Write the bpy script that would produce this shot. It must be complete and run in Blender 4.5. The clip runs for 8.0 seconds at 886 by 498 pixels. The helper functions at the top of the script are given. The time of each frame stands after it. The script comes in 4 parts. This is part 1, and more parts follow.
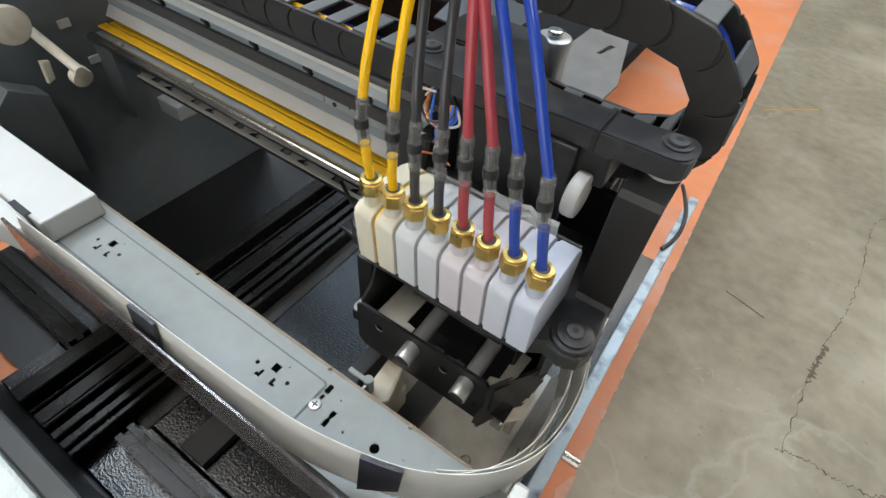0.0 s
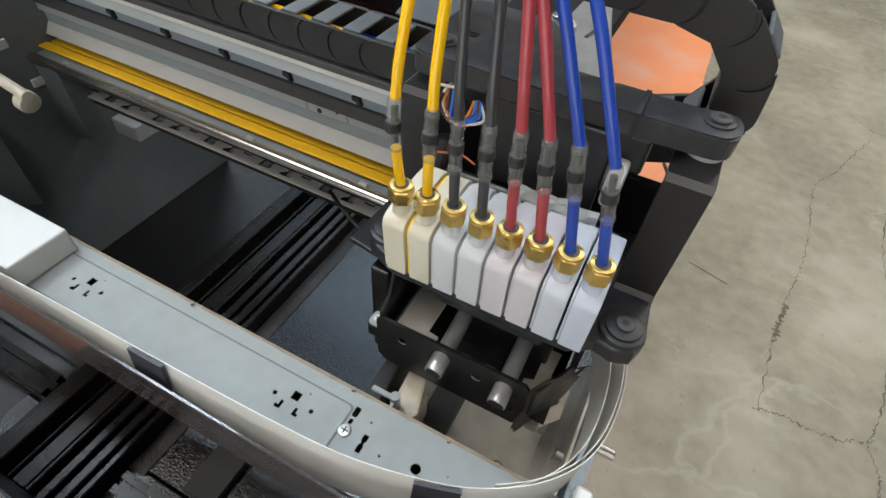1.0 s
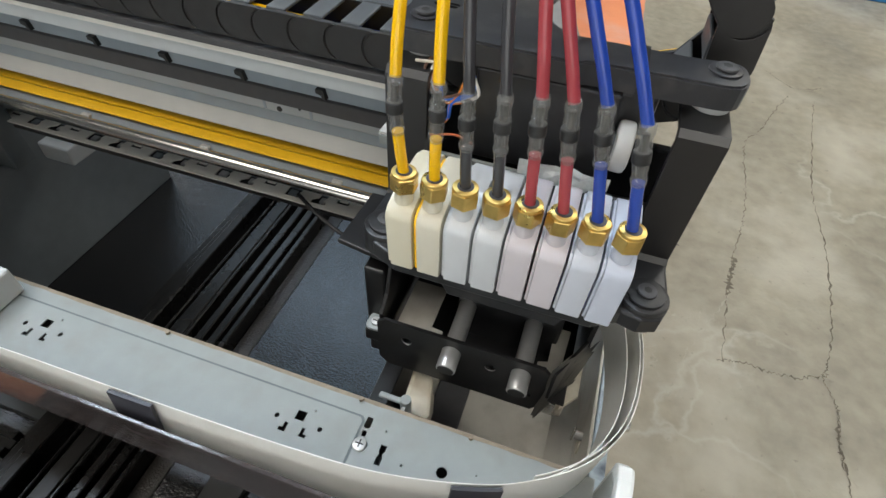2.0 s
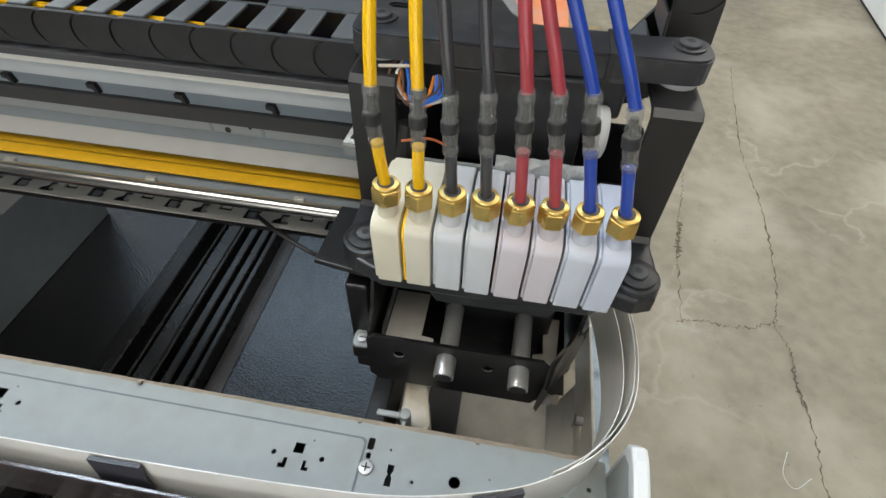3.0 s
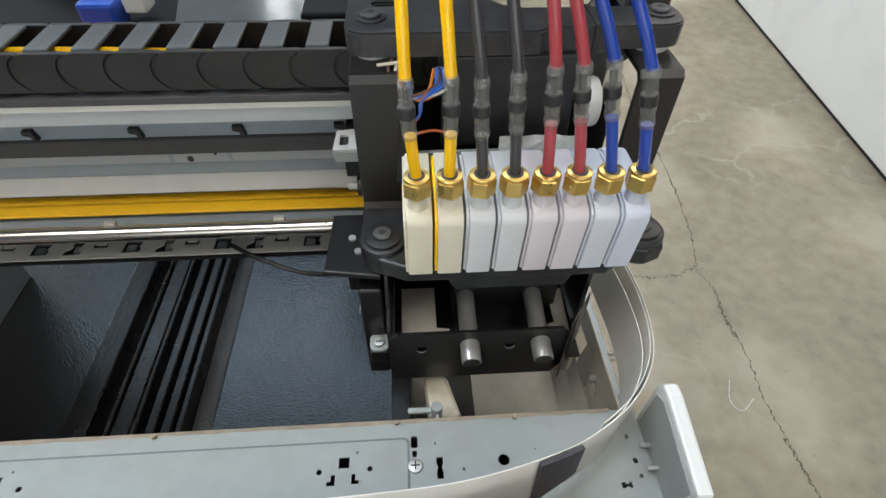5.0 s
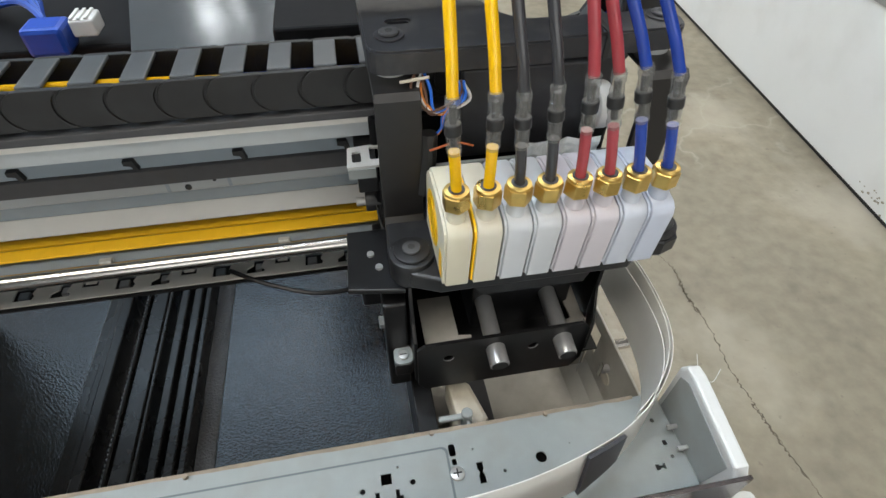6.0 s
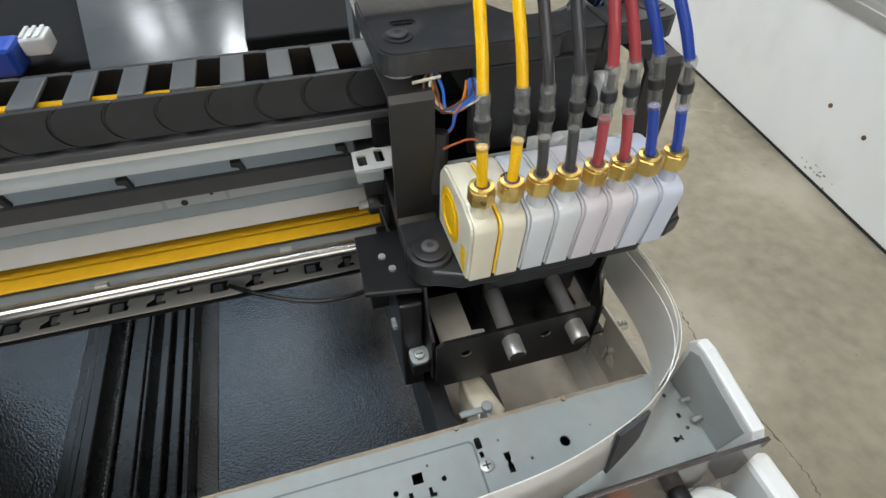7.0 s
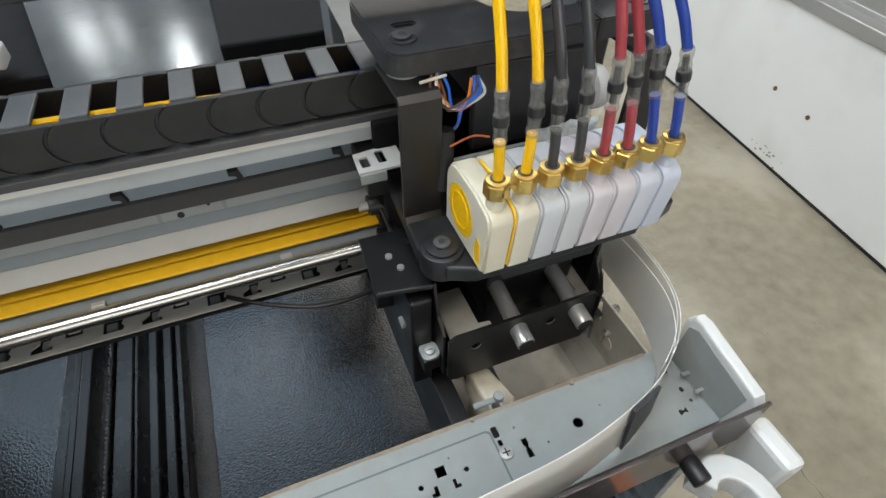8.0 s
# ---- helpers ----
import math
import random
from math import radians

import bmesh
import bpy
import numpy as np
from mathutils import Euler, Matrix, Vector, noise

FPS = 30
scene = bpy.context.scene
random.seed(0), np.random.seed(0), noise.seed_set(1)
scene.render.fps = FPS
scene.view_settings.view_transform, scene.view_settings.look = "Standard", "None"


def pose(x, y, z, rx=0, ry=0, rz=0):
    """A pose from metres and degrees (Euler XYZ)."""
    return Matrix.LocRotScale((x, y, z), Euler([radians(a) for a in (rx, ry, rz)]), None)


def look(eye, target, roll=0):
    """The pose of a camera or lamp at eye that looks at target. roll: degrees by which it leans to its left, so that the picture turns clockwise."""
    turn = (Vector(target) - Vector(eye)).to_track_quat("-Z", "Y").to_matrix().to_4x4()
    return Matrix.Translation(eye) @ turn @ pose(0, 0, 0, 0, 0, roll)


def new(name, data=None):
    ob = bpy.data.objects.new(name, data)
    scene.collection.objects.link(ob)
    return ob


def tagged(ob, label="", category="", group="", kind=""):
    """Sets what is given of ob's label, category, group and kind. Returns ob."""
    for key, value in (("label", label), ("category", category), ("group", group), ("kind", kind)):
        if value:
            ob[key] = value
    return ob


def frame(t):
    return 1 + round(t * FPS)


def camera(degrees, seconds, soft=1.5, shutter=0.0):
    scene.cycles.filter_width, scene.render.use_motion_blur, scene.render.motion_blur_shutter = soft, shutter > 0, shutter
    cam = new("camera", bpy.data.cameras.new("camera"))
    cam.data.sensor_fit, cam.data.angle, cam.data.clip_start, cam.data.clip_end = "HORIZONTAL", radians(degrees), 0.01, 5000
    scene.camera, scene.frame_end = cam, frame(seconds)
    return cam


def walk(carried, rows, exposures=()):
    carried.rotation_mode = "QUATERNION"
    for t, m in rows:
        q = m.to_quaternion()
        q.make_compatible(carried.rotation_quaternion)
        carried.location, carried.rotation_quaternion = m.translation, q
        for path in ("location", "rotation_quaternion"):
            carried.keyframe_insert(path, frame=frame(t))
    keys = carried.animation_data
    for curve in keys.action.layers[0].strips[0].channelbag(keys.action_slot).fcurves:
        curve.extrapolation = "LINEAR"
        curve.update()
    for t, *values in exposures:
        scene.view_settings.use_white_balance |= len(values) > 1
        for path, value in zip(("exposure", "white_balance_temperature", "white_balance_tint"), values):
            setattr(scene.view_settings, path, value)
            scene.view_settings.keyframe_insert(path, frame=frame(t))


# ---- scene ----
cam = camera(80.78, 8.0)
PATH = [
    (0, (0.09045, -0.09753, 0.32785), (-0.5978, 1.0854, -1.1306), 6.30),
    (0.5, (0.0673, -0.10334, 0.32583), (-0.5321, 1.1228, -1.1361), 6.44),
    (1, (0.04972, -0.10595, 0.31657), (-0.4947, 1.1542, -1.138), 5.54),
    (1.5, (0.0346, -0.1089, 0.30384), (-0.426, 1.1819, -1.1528), 5.01),
    (3, (0.00262, -0.10311, 0.29767), (-0.1854, 1.2506, -1.1625), 2.39),
    (3.5, (-0.00218, -0.10382, 0.29318), (-0.1159, 1.2583, -1.1668), 1.74),
    (4, (-0.01397, -0.10802, 0.29244), (-0.0628, 1.263, -1.1629), 1.30),
    (5.5, (-0.06339, -0.11553, 0.29861), (0.1262, 1.2543, -1.1463), 1.02),
    (6, (-0.08239, -0.10953, 0.30113), (0.1896, 1.2499, -1.1403), 1.00),
    (6.5, (-0.09969, -0.10693, 0.30274), (0.2458, 1.2362, -1.1383), 0.90),
    (7, (-0.11132, -0.10664, 0.30144), (0.3015, 1.2229, -1.1345), 0.95),
    (7.5, (-0.12261, -0.1062, 0.30288), (0.3576, 1.2033, -1.1305), 1.12),
    (8, (-0.13589, -0.10325, 0.30365), (0.4015, 1.1801, -1.1331), 1.21),
]
walk(cam, [(t, look(eye, target, roll)) for t, eye, target, roll in PATH])

from mathutils.geometry import tessellate_polygon

# ---- world, lights ----
world = bpy.data.worlds.new("world")
scene.world = world
world.use_nodes = True
world.node_tree.nodes["Background"].inputs[0].default_value = (0.75, 0.85, 1.0, 1)
world.node_tree.nodes["Background"].inputs[1].default_value = 0.05
scene.view_settings.exposure = -0.08


# ---- materials ----
def shader(name, base, rough=0.5, metal=0.0, vary=0.12, scale=60.0, bump=0.0, bump_scale=400.0, stain=None,
           stain_scale=8.0, stain_amount=0.0, spec=0.5, rough_vary=0.0, sss=0.0, trans=0.0, coat=0.0, per_object=0.0, bump_depth=0.4):
    m = bpy.data.materials.new(name)
    m.use_nodes = True
    nt = m.node_tree
    b = nt.nodes["Principled BSDF"]
    tc = nt.nodes.new("ShaderNodeTexCoord")
    geo = nt.nodes.new("ShaderNodeNewGeometry")
    b.inputs["Roughness"].default_value = rough
    b.inputs["Metallic"].default_value = metal
    b.inputs["Specular IOR Level"].default_value = spec
    b.inputs["Transmission Weight"].default_value = trans
    b.inputs["Coat Weight"].default_value = coat
    if sss:
        b.inputs["Subsurface Weight"].default_value = sss
        b.inputs["Subsurface Radius"].default_value = (0.004, 0.004, 0.004)
        b.inputs["Subsurface Scale"].default_value = 1.0

    def noise_at(sc, detail=4.0):
        n = nt.nodes.new("ShaderNodeTexNoise")
        n.inputs["Scale"].default_value = sc
        n.inputs["Detail"].default_value = detail
        nt.links.new(geo.outputs["Position"], n.inputs["Vector"])
        return n

    def mix(kind, fac, a, c):
        x = nt.nodes.new("ShaderNodeMix")
        x.data_type, x.blend_type = "RGBA", kind
        for sock, v in ((x.inputs[0], fac), (x.inputs[6], a), (x.inputs[7], c)):
            if isinstance(v, (int, float)):
                sock.default_value = v
            elif isinstance(v, tuple):
                sock.default_value = (*v, 1)
            else:
                nt.links.new(v, sock)
        return x.outputs[2]

    fine, broad = noise_at(scale), noise_at(scale / 7.0)
    ramp = nt.nodes.new("ShaderNodeMapRange")
    add = nt.nodes.new("ShaderNodeMath")
    add.operation = "ADD"
    nt.links.new(fine.outputs[0], add.inputs[0])
    nt.links.new(broad.outputs[0], add.inputs[1])
    nt.links.new(add.outputs[0], ramp.inputs[0])
    ramp.inputs[1].default_value, ramp.inputs[2].default_value = 0.6, 1.4
    ramp.inputs[3].default_value, ramp.inputs[4].default_value = 1 - vary, 1 + vary
    col = mix("MULTIPLY", 1.0, base, ramp.outputs[0])
    if stain:
        sn = noise_at(stain_scale, 7.0)
        sr = nt.nodes.new("ShaderNodeMapRange")
        nt.links.new(sn.outputs[0], sr.inputs[0])
        sr.inputs[1].default_value, sr.inputs[2].default_value = 0.5, 0.75
        sr.inputs[3].default_value, sr.inputs[4].default_value = 0.0, stain_amount
        col = mix("MIX", sr.outputs[0], col, stain)
    if per_object:
        oi = nt.nodes.new("ShaderNodeObjectInfo")
        orr = nt.nodes.new("ShaderNodeMapRange")
        nt.links.new(oi.outputs["Random"], orr.inputs[0])
        orr.inputs[3].default_value, orr.inputs[4].default_value = 1 - per_object, 1 + per_object
        col = mix("MULTIPLY", 1.0, col, orr.outputs[0])
    nt.links.new(col, b.inputs["Base Color"])
    if rough_vary:
        rr = nt.nodes.new("ShaderNodeMapRange")
        nt.links.new(broad.outputs[0], rr.inputs[0])
        rr.inputs[1].default_value, rr.inputs[2].default_value = 0.3, 0.7
        rr.inputs[3].default_value, rr.inputs[4].default_value = max(rough - rough_vary, 0.02), rough + rough_vary
        nt.links.new(rr.outputs[0], b.inputs["Roughness"])
    if bump:
        bn = noise_at(bump_scale, 3.0)
        bu = nt.nodes.new("ShaderNodeBump")
        bu.inputs["Strength"].default_value = bump
        bu.inputs["Distance"].default_value = bump_depth / bump_scale
        nt.links.new(bn.outputs[0], bu.inputs["Height"])
        nt.links.new(bu.outputs[0], b.inputs["Normal"])
    return m


def glow(name, colour, strength):
    m = bpy.data.materials.new(name)
    m.use_nodes = True
    b = m.node_tree.nodes["Principled BSDF"]
    b.inputs["Base Color"].default_value = (*colour, 1)
    b.inputs["Emission Color"].default_value = (*colour, 1)
    b.inputs["Emission Strength"].default_value = strength
    return m


def sheet_film(name, colour):
    """Thin white plastic film that lets some light through."""
    m = shader(name, colour, 0.35, 0.0, 0.03, 60, 0.0, 500, (0.66, 0.64, 0.58), 40, 0.2)
    nt = m.node_tree
    b = nt.nodes["Principled BSDF"]
    out = nt.nodes["Material Output"]
    tr = nt.nodes.new("ShaderNodeBsdfTranslucent")
    nt.links.new(b.inputs["Base Color"].links[0].from_socket, tr.inputs["Color"])
    mx = nt.nodes.new("ShaderNodeMixShader")
    mx.inputs[0].default_value = 0.25
    nt.links.new(b.outputs[0], mx.inputs[1])
    nt.links.new(tr.outputs[0], mx.inputs[2])
    nt.links.new(mx.outputs[0], out.inputs["Surface"])
    return m


SHEET = shader("painted_sheet", (0.285, 0.305, 0.298), 0.42, 0.0, 0.06, 90, 0.05, 700, (0.22, 0.20, 0.165), 38, 0.35, rough_vary=0.12)
SHEET_WARM = shader("bare_zinc_sheet", (0.50, 0.48, 0.43), 0.4, 0.2, 0.1, 70, 0.06, 500, (0.22, 0.18, 0.13), 30, 0.5, rough_vary=0.12)
# rail tones: lit folds are painted paler, shaded walls and recesses darker
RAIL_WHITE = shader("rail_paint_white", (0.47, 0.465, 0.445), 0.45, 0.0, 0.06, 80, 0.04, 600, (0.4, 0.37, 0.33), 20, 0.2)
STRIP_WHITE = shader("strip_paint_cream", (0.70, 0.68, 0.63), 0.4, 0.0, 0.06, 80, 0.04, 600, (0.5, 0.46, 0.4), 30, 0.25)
RAIL_STEP = shader("rail_step_tone", (0.33, 0.35, 0.36), 0.4, 0.0, 0.06, 80, 0.04, 600, (0.25, 0.24, 0.22), 20, 0.2)
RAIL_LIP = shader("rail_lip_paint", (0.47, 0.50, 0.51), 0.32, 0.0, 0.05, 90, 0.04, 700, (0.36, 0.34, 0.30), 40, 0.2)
RAIL_SHADE = shader("rail_shade_grey", (0.24, 0.28, 0.31), 0.45, 0.0, 0.08, 80, 0.04, 600)
SEAM_SHADE = shader("seam_shade", (0.13, 0.15, 0.155), 0.5, 0.0, 0.1, 80)
RAIL_DARK = shader("rail_strip_dark", (0.06, 0.06, 0.064), 0.55, 0.0, 0.12, 120, 0.08, 700)
TAN_EDGE = shader("glue_edge", (0.27, 0.22, 0.165), 0.7, 0.0, 0.25, 150, 0.2, 900)
BLACK_PLASTIC = shader("black_plastic", (0.013, 0.013, 0.0145), 0.42, 0.0, 0.15, 120, 0.06, 1500, (0.06, 0.06, 0.06), 60, 0.3, rough_vary=0.08)
BLACK_METAL = shader("black_coated_metal", (0.009, 0.0088, 0.0095), 0.38, 0.0, 0.2, 150, 0.08, 2200, rough_vary=0.08)
BRACKET_BLACK = shader("bracket_satin_black", (0.015, 0.0138, 0.0138), 0.36, 0.0, 0.12, 90, 0.05, 2500, rough_vary=0.06)
PLATE_GREY = shader("machined_black_plate", (0.026, 0.027, 0.031), 0.4, 0.0, 0.12, 90, 0.1, 1600, (0.14, 0.13, 0.12), 70, 0.3)
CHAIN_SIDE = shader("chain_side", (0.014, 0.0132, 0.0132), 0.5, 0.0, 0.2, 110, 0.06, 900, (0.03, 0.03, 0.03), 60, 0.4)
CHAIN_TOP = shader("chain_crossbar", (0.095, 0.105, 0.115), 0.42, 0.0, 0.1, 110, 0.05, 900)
STEEL = shader("polished_steel", (0.62, 0.6, 0.57), 0.2, 1.0, 0.05, 200, rough_vary=0.03)
STEEL_PIN = shader("turned_steel", (0.50, 0.50, 0.50), 0.33, 0.65, 0.06, 300, 0.03, 1800, rough_vary=0.05)
SCREW = shader("zinc_screw", (0.5, 0.5, 0.48), 0.4, 0.6, 0.15, 400, 0.1, 2000)
BRASS = shader("brass", (0.72, 0.5, 0.16), 0.3, 1.0, 0.12, 300, 0.08, 1500, (0.5, 0.33, 0.1), 200, 0.4, rough_vary=0.1)
BELT_YELLOW = shader("yellow_belt", (0.85, 0.48, 0.012), 0.5, 0.0, 0.06, 150, 0.05, 800)
CABLE_WHITE = sheet_film("flat_cable_white", (0.88, 0.87, 0.83))
TAPE = shader("dark_tape", (0.035, 0.035, 0.045), 0.4, 0.0, 0.1, 200, 0.08, 900)
SMOKED = shader("smoked_acrylic", (0.07, 0.058, 0.058), 0.14, 0.0, 0.1, 60, 0.02, 300, (0.11, 0.09, 0.085), 30, 0.4)
BED_BROWN = shader("brown_speckled_strip", (0.016, 0.0125, 0.0105), 0.33, 0.0, 0.6, 300, 1.0, 430, (0.007, 0.006, 0.005), 30, 0.7, spec=0.4, bump_depth=0.5)
BED_BLACK = shader("rough_black_bed", (0.0035, 0.0035, 0.004), 0.13, 0.0, 0.5, 420, 1.0, 400, (0.010, 0.008, 0.0068), 14, 0.5, rough_vary=0.04, spec=0.6, bump_depth=0.22)
EXTRUSION = shader("black_anodised", (0.017, 0.0162, 0.0155), 0.27, 0.55, 0.15, 120, 0.02, 900, rough_vary=0.05, spec=0.3)
WHITE_PLASTIC = shader("white_plastic", (0.62, 0.63, 0.62), 0.4, 0.0, 0.03, 60, 0.02, 500, (0.5, 0.47, 0.4), 30, 0.2)
CREAM_PLASTIC = shader("cream_plastic", (0.62, 0.57, 0.47), 0.45, 0.0, 0.1, 90, 0.05, 500, (0.35, 0.28, 0.18), 60, 0.5)
ORANGE = shader("orange_painted_board", (0.62, 0.2, 0.075), 0.42, 0.0, 0.1, 20, 0.15, 120, (0.55, 0.29, 0.21), 9, 0.85)
GREY_DARK = shader("dark_teal_bar", (0.010, 0.0125, 0.0135), 0.45, 0.0, 0.15, 80, 0.05, 500)
PLATE_BROWN = shader("greasy_plate", (0.15, 0.145, 0.14), 0.38, 0.0, 0.3, 60, 0.08, 500, (0.05, 0.04, 0.03), 30, 0.6)
WORN = shader("worn_board_edge", (0.56, 0.29, 0.21), 0.7, 0.0, 0.2, 90, 0.2, 300)
GREY_PANEL = shader("grey_side_panel", (0.115, 0.13, 0.138), 0.5, 0.0, 0.12, 60, 0.05, 500)
FOIL = shader("chipped_blue_white_paint", (0.33, 0.40, 0.46), 0.35, 0.2, 0.15, 90, 0.2, 300, (0.035, 0.05, 0.08), 55, 1.0)
PANEL_WHITE = shader("white_laminate", (0.80, 0.80, 0.78), 0.45, 0.0, 0.03, 4, 0.02, 60, (0.52, 0.5, 0.46), 3.0, 0.3)
PANEL_TRIM = shader("grey_aluminium_trim", (0.4, 0.4, 0.39), 0.4, 0.6, 0.08, 8)
REAR_BLACK = shader("matt_black_deck", (0.006, 0.006, 0.007), 0.7, 0.0, 0.3, 40, 0.05, 300, spec=0.15)
# for small black parts, and as painted darkness in gaps and holes
GAP_BLACK = shader("black_parts_and_gaps", (0.02, 0.02, 0.02), 0.6, 0.0, 0.15, 60)
# the blue in the base colour stands for a cool sky reflection
SHINY = shader("sky_tinted_steel_sheet", (0.54, 0.60, 0.67), 0.14, 1.0, 0.05, 30, 0.02, 60, rough_vary=0.05)
CLOTH = shader("white_textured_mat", (0.6, 0.63, 0.62), 0.7, 0.0, 0.06, 300, 0.8, 260)
BLUE_PLASTIC = shader("blue_plastic", (0.012, 0.06, 0.36), 0.35, 0.0, 0.1, 100, 0.05, 500)
RUST = shader("rusty_screw", (0.14, 0.07, 0.03), 0.8, 0.0, 0.3, 200)
CRACK = shader("crack_dirt", (0.11, 0.092, 0.066), 0.9, 0.0, 0.4, 60)
VEIN = shader("pale_scratch", (0.345, 0.315, 0.25), 0.9, 0.0, 0.2, 30)
WALL = shader("hall_wall", (0.38, 0.39, 0.40), 0.8, 0.0, 0.05, 2)
CEIL = shader("hall_ceiling", (0.33, 0.34, 0.35), 0.8, 0.0, 0.05, 2)


def concrete():
    m = shader("worn_concrete", (0.262, 0.231, 0.172), 0.6, 0.0, 0.30, 17, 0.25, 60, (0.40, 0.365, 0.295), 2.3, 1.0, rough_vary=0.12)
    nt = m.node_tree
    b = nt.nodes["Principled BSDF"]
    old = b.inputs["Base Color"].links[0].from_socket
    geo = nt.nodes.new("ShaderNodeNewGeometry")
    # pale wandering veins
    warp = nt.nodes.new("ShaderNodeTexNoise")
    warp.inputs["Scale"].default_value = 3.0
    warp.inputs["Detail"].default_value = 6.0
    nt.links.new(geo.outputs["Position"], warp.inputs["Vector"])
    vo = nt.nodes.new("ShaderNodeTexVoronoi")
    vo.feature = "DISTANCE_TO_EDGE"
    vo.inputs["Scale"].default_value = 2.2
    va = nt.nodes.new("ShaderNodeVectorMath")
    va.operation = "ADD"
    vs = nt.nodes.new("ShaderNodeVectorMath")
    vs.operation = "SCALE"
    vs.inputs["Scale"].default_value = 0.55
    nt.links.new(warp.outputs["Color"], vs.inputs[0])
    nt.links.new(geo.outputs["Position"], va.inputs[0])
    nt.links.new(vs.outputs[0], va.inputs[1])
    nt.links.new(va.outputs[0], vo.inputs["Vector"])
    mr = nt.nodes.new("ShaderNodeMapRange")
    nt.links.new(vo.outputs["Distance"], mr.inputs[0])
    mr.inputs[1].default_value, mr.inputs[2].default_value = 0.0, 0.03
    mr.inputs[3].default_value, mr.inputs[4].default_value = 0.6, 0.0
    patch = nt.nodes.new("ShaderNodeTexNoise")
    patch.inputs["Scale"].default_value = 1.3
    patch.inputs["Detail"].default_value = 2.0
    nt.links.new(geo.outputs["Position"], patch.inputs["Vector"])
    pr = nt.nodes.new("ShaderNodeMapRange")
    nt.links.new(patch.outputs[0], pr.inputs[0])
    pr.inputs[1].default_value, pr.inputs[2].default_value = 0.48, 0.62
    mul = nt.nodes.new("ShaderNodeMath")
    mul.operation = "MULTIPLY"
    nt.links.new(mr.outputs[0], mul.inputs[0])
    nt.links.new(pr.outputs[0], mul.inputs[1])
    mx = nt.nodes.new("ShaderNodeMix")
    mx.data_type = "RGBA"
    nt.links.new(mul.outputs[0], mx.inputs[0])
    nt.links.new(old, mx.inputs[6])
    mx.inputs[7].default_value = (0.40, 0.37, 0.30, 1)
    # small dark specks
    sp = nt.nodes.new("ShaderNodeTexNoise")
    sp.inputs["Scale"].default_value = 38.0
    sp.inputs["Detail"].default_value = 5.0
    nt.links.new(geo.outputs["Position"], sp.inputs["Vector"])
    sr = nt.nodes.new("ShaderNodeMapRange")
    nt.links.new(sp.outputs[0], sr.inputs[0])
    sr.inputs[1].default_value, sr.inputs[2].default_value = 0.66, 0.76
    sr.inputs[3].default_value, sr.inputs[4].default_value = 0.0, 0.55
    my = nt.nodes.new("ShaderNodeMix")
    my.data_type = "RGBA"
    nt.links.new(sr.outputs[0], my.inputs[0])
    nt.links.new(mx.outputs[2], my.inputs[6])
    my.inputs[7].default_value = (0.14, 0.12, 0.09, 1)
    nt.links.new(my.outputs[2], b.inputs["Base Color"])
    return m


CONCRETE = concrete()

# inks that show through the damper plastic and the tubes
INKS = [
    ("yellow", (0.64, 0.60, 0.47), (0.92, 0.53, 0.004)),
    ("yellow", (0.64, 0.605, 0.5), (0.92, 0.53, 0.004)),
    ("black", (0.57, 0.59, 0.615), (0.045, 0.045, 0.05)),
    ("black", (0.57, 0.59, 0.615), (0.045, 0.045, 0.05)),
    ("magenta", (0.59, 0.555, 0.59), (0.40, 0.055, 0.07)),
    ("magenta", (0.59, 0.555, 0.59), (0.40, 0.055, 0.07)),
    ("blue", (0.55, 0.58, 0.65), (0.018, 0.06, 0.37)),
    ("blue", (0.53, 0.57, 0.67), (0.018, 0.06, 0.37)),
]
DAMPER_MATS = [shader("damper_plastic", c, 0.42, 0.0, 0.03, 120, 0.03, 900, sss=0.25) for _, c, _ in INKS]
TUBE_MATS = [shader("ink_tube_" + n, c, 0.22, 0.0, 0.06, 120, spec=0.4, coat=0.3) for n, _, c in INKS]
FILM_MATS = [shader("ink_film_" + n, tuple(min(1, v * 1.1) for v in c), 0.3, 0.0, 0.15, 200) for n, _, c in INKS]
SLEEVE = shader("black_sleeve", (0.02, 0.02, 0.021), 0.4, 0.0, 0.15, 200, 0.1, 1500)


def clear_material():
    m = bpy.data.materials.new("clear_plastic")
    m.use_nodes = True
    b = m.node_tree.nodes["Principled BSDF"]
    b.inputs["Base Color"].default_value = (0.30, 0.30, 0.29, 1)
    b.inputs["Roughness"].default_value = 0.12
    b.inputs["Alpha"].default_value = 0.34
    b.inputs["Coat Weight"].default_value = 0.5
    return m


CLEAR = clear_material()
SMOKED.node_tree.nodes["Principled BSDF"].inputs["Alpha"].default_value = 0.8


# ---- building helpers ----
ORIGIN = {}


def thing(name, at, label, category, group="", kind=""):
    e = new(name)
    e.empty_display_size = 0.02
    e.location = at
    ORIGIN[e] = Vector(at)
    return tagged(e, label, category, group, kind)


def part(name, bm, material, parent, label="", smooth=False):
    """One mesh part under a thing or a part; the bmesh is in world places."""
    o = ORIGIN[parent]
    bmesh.ops.translate(bm, verts=bm.verts, vec=-o)
    bmesh.ops.recalc_face_normals(bm, faces=bm.faces)
    if smooth:
        for f in bm.faces:
            f.smooth = True
        for e in bm.edges:
            if len(e.link_faces) == 2 and e.calc_face_angle(0) > 0.6:
                e.smooth = False
    me = bpy.data.meshes.new(name)
    bm.to_mesh(me)
    bm.free()
    me.materials.append(material)
    ob = new(name, me)
    ob.parent = parent
    ORIGIN[ob] = o
    if label:
        tagged(ob, label)
    return ob


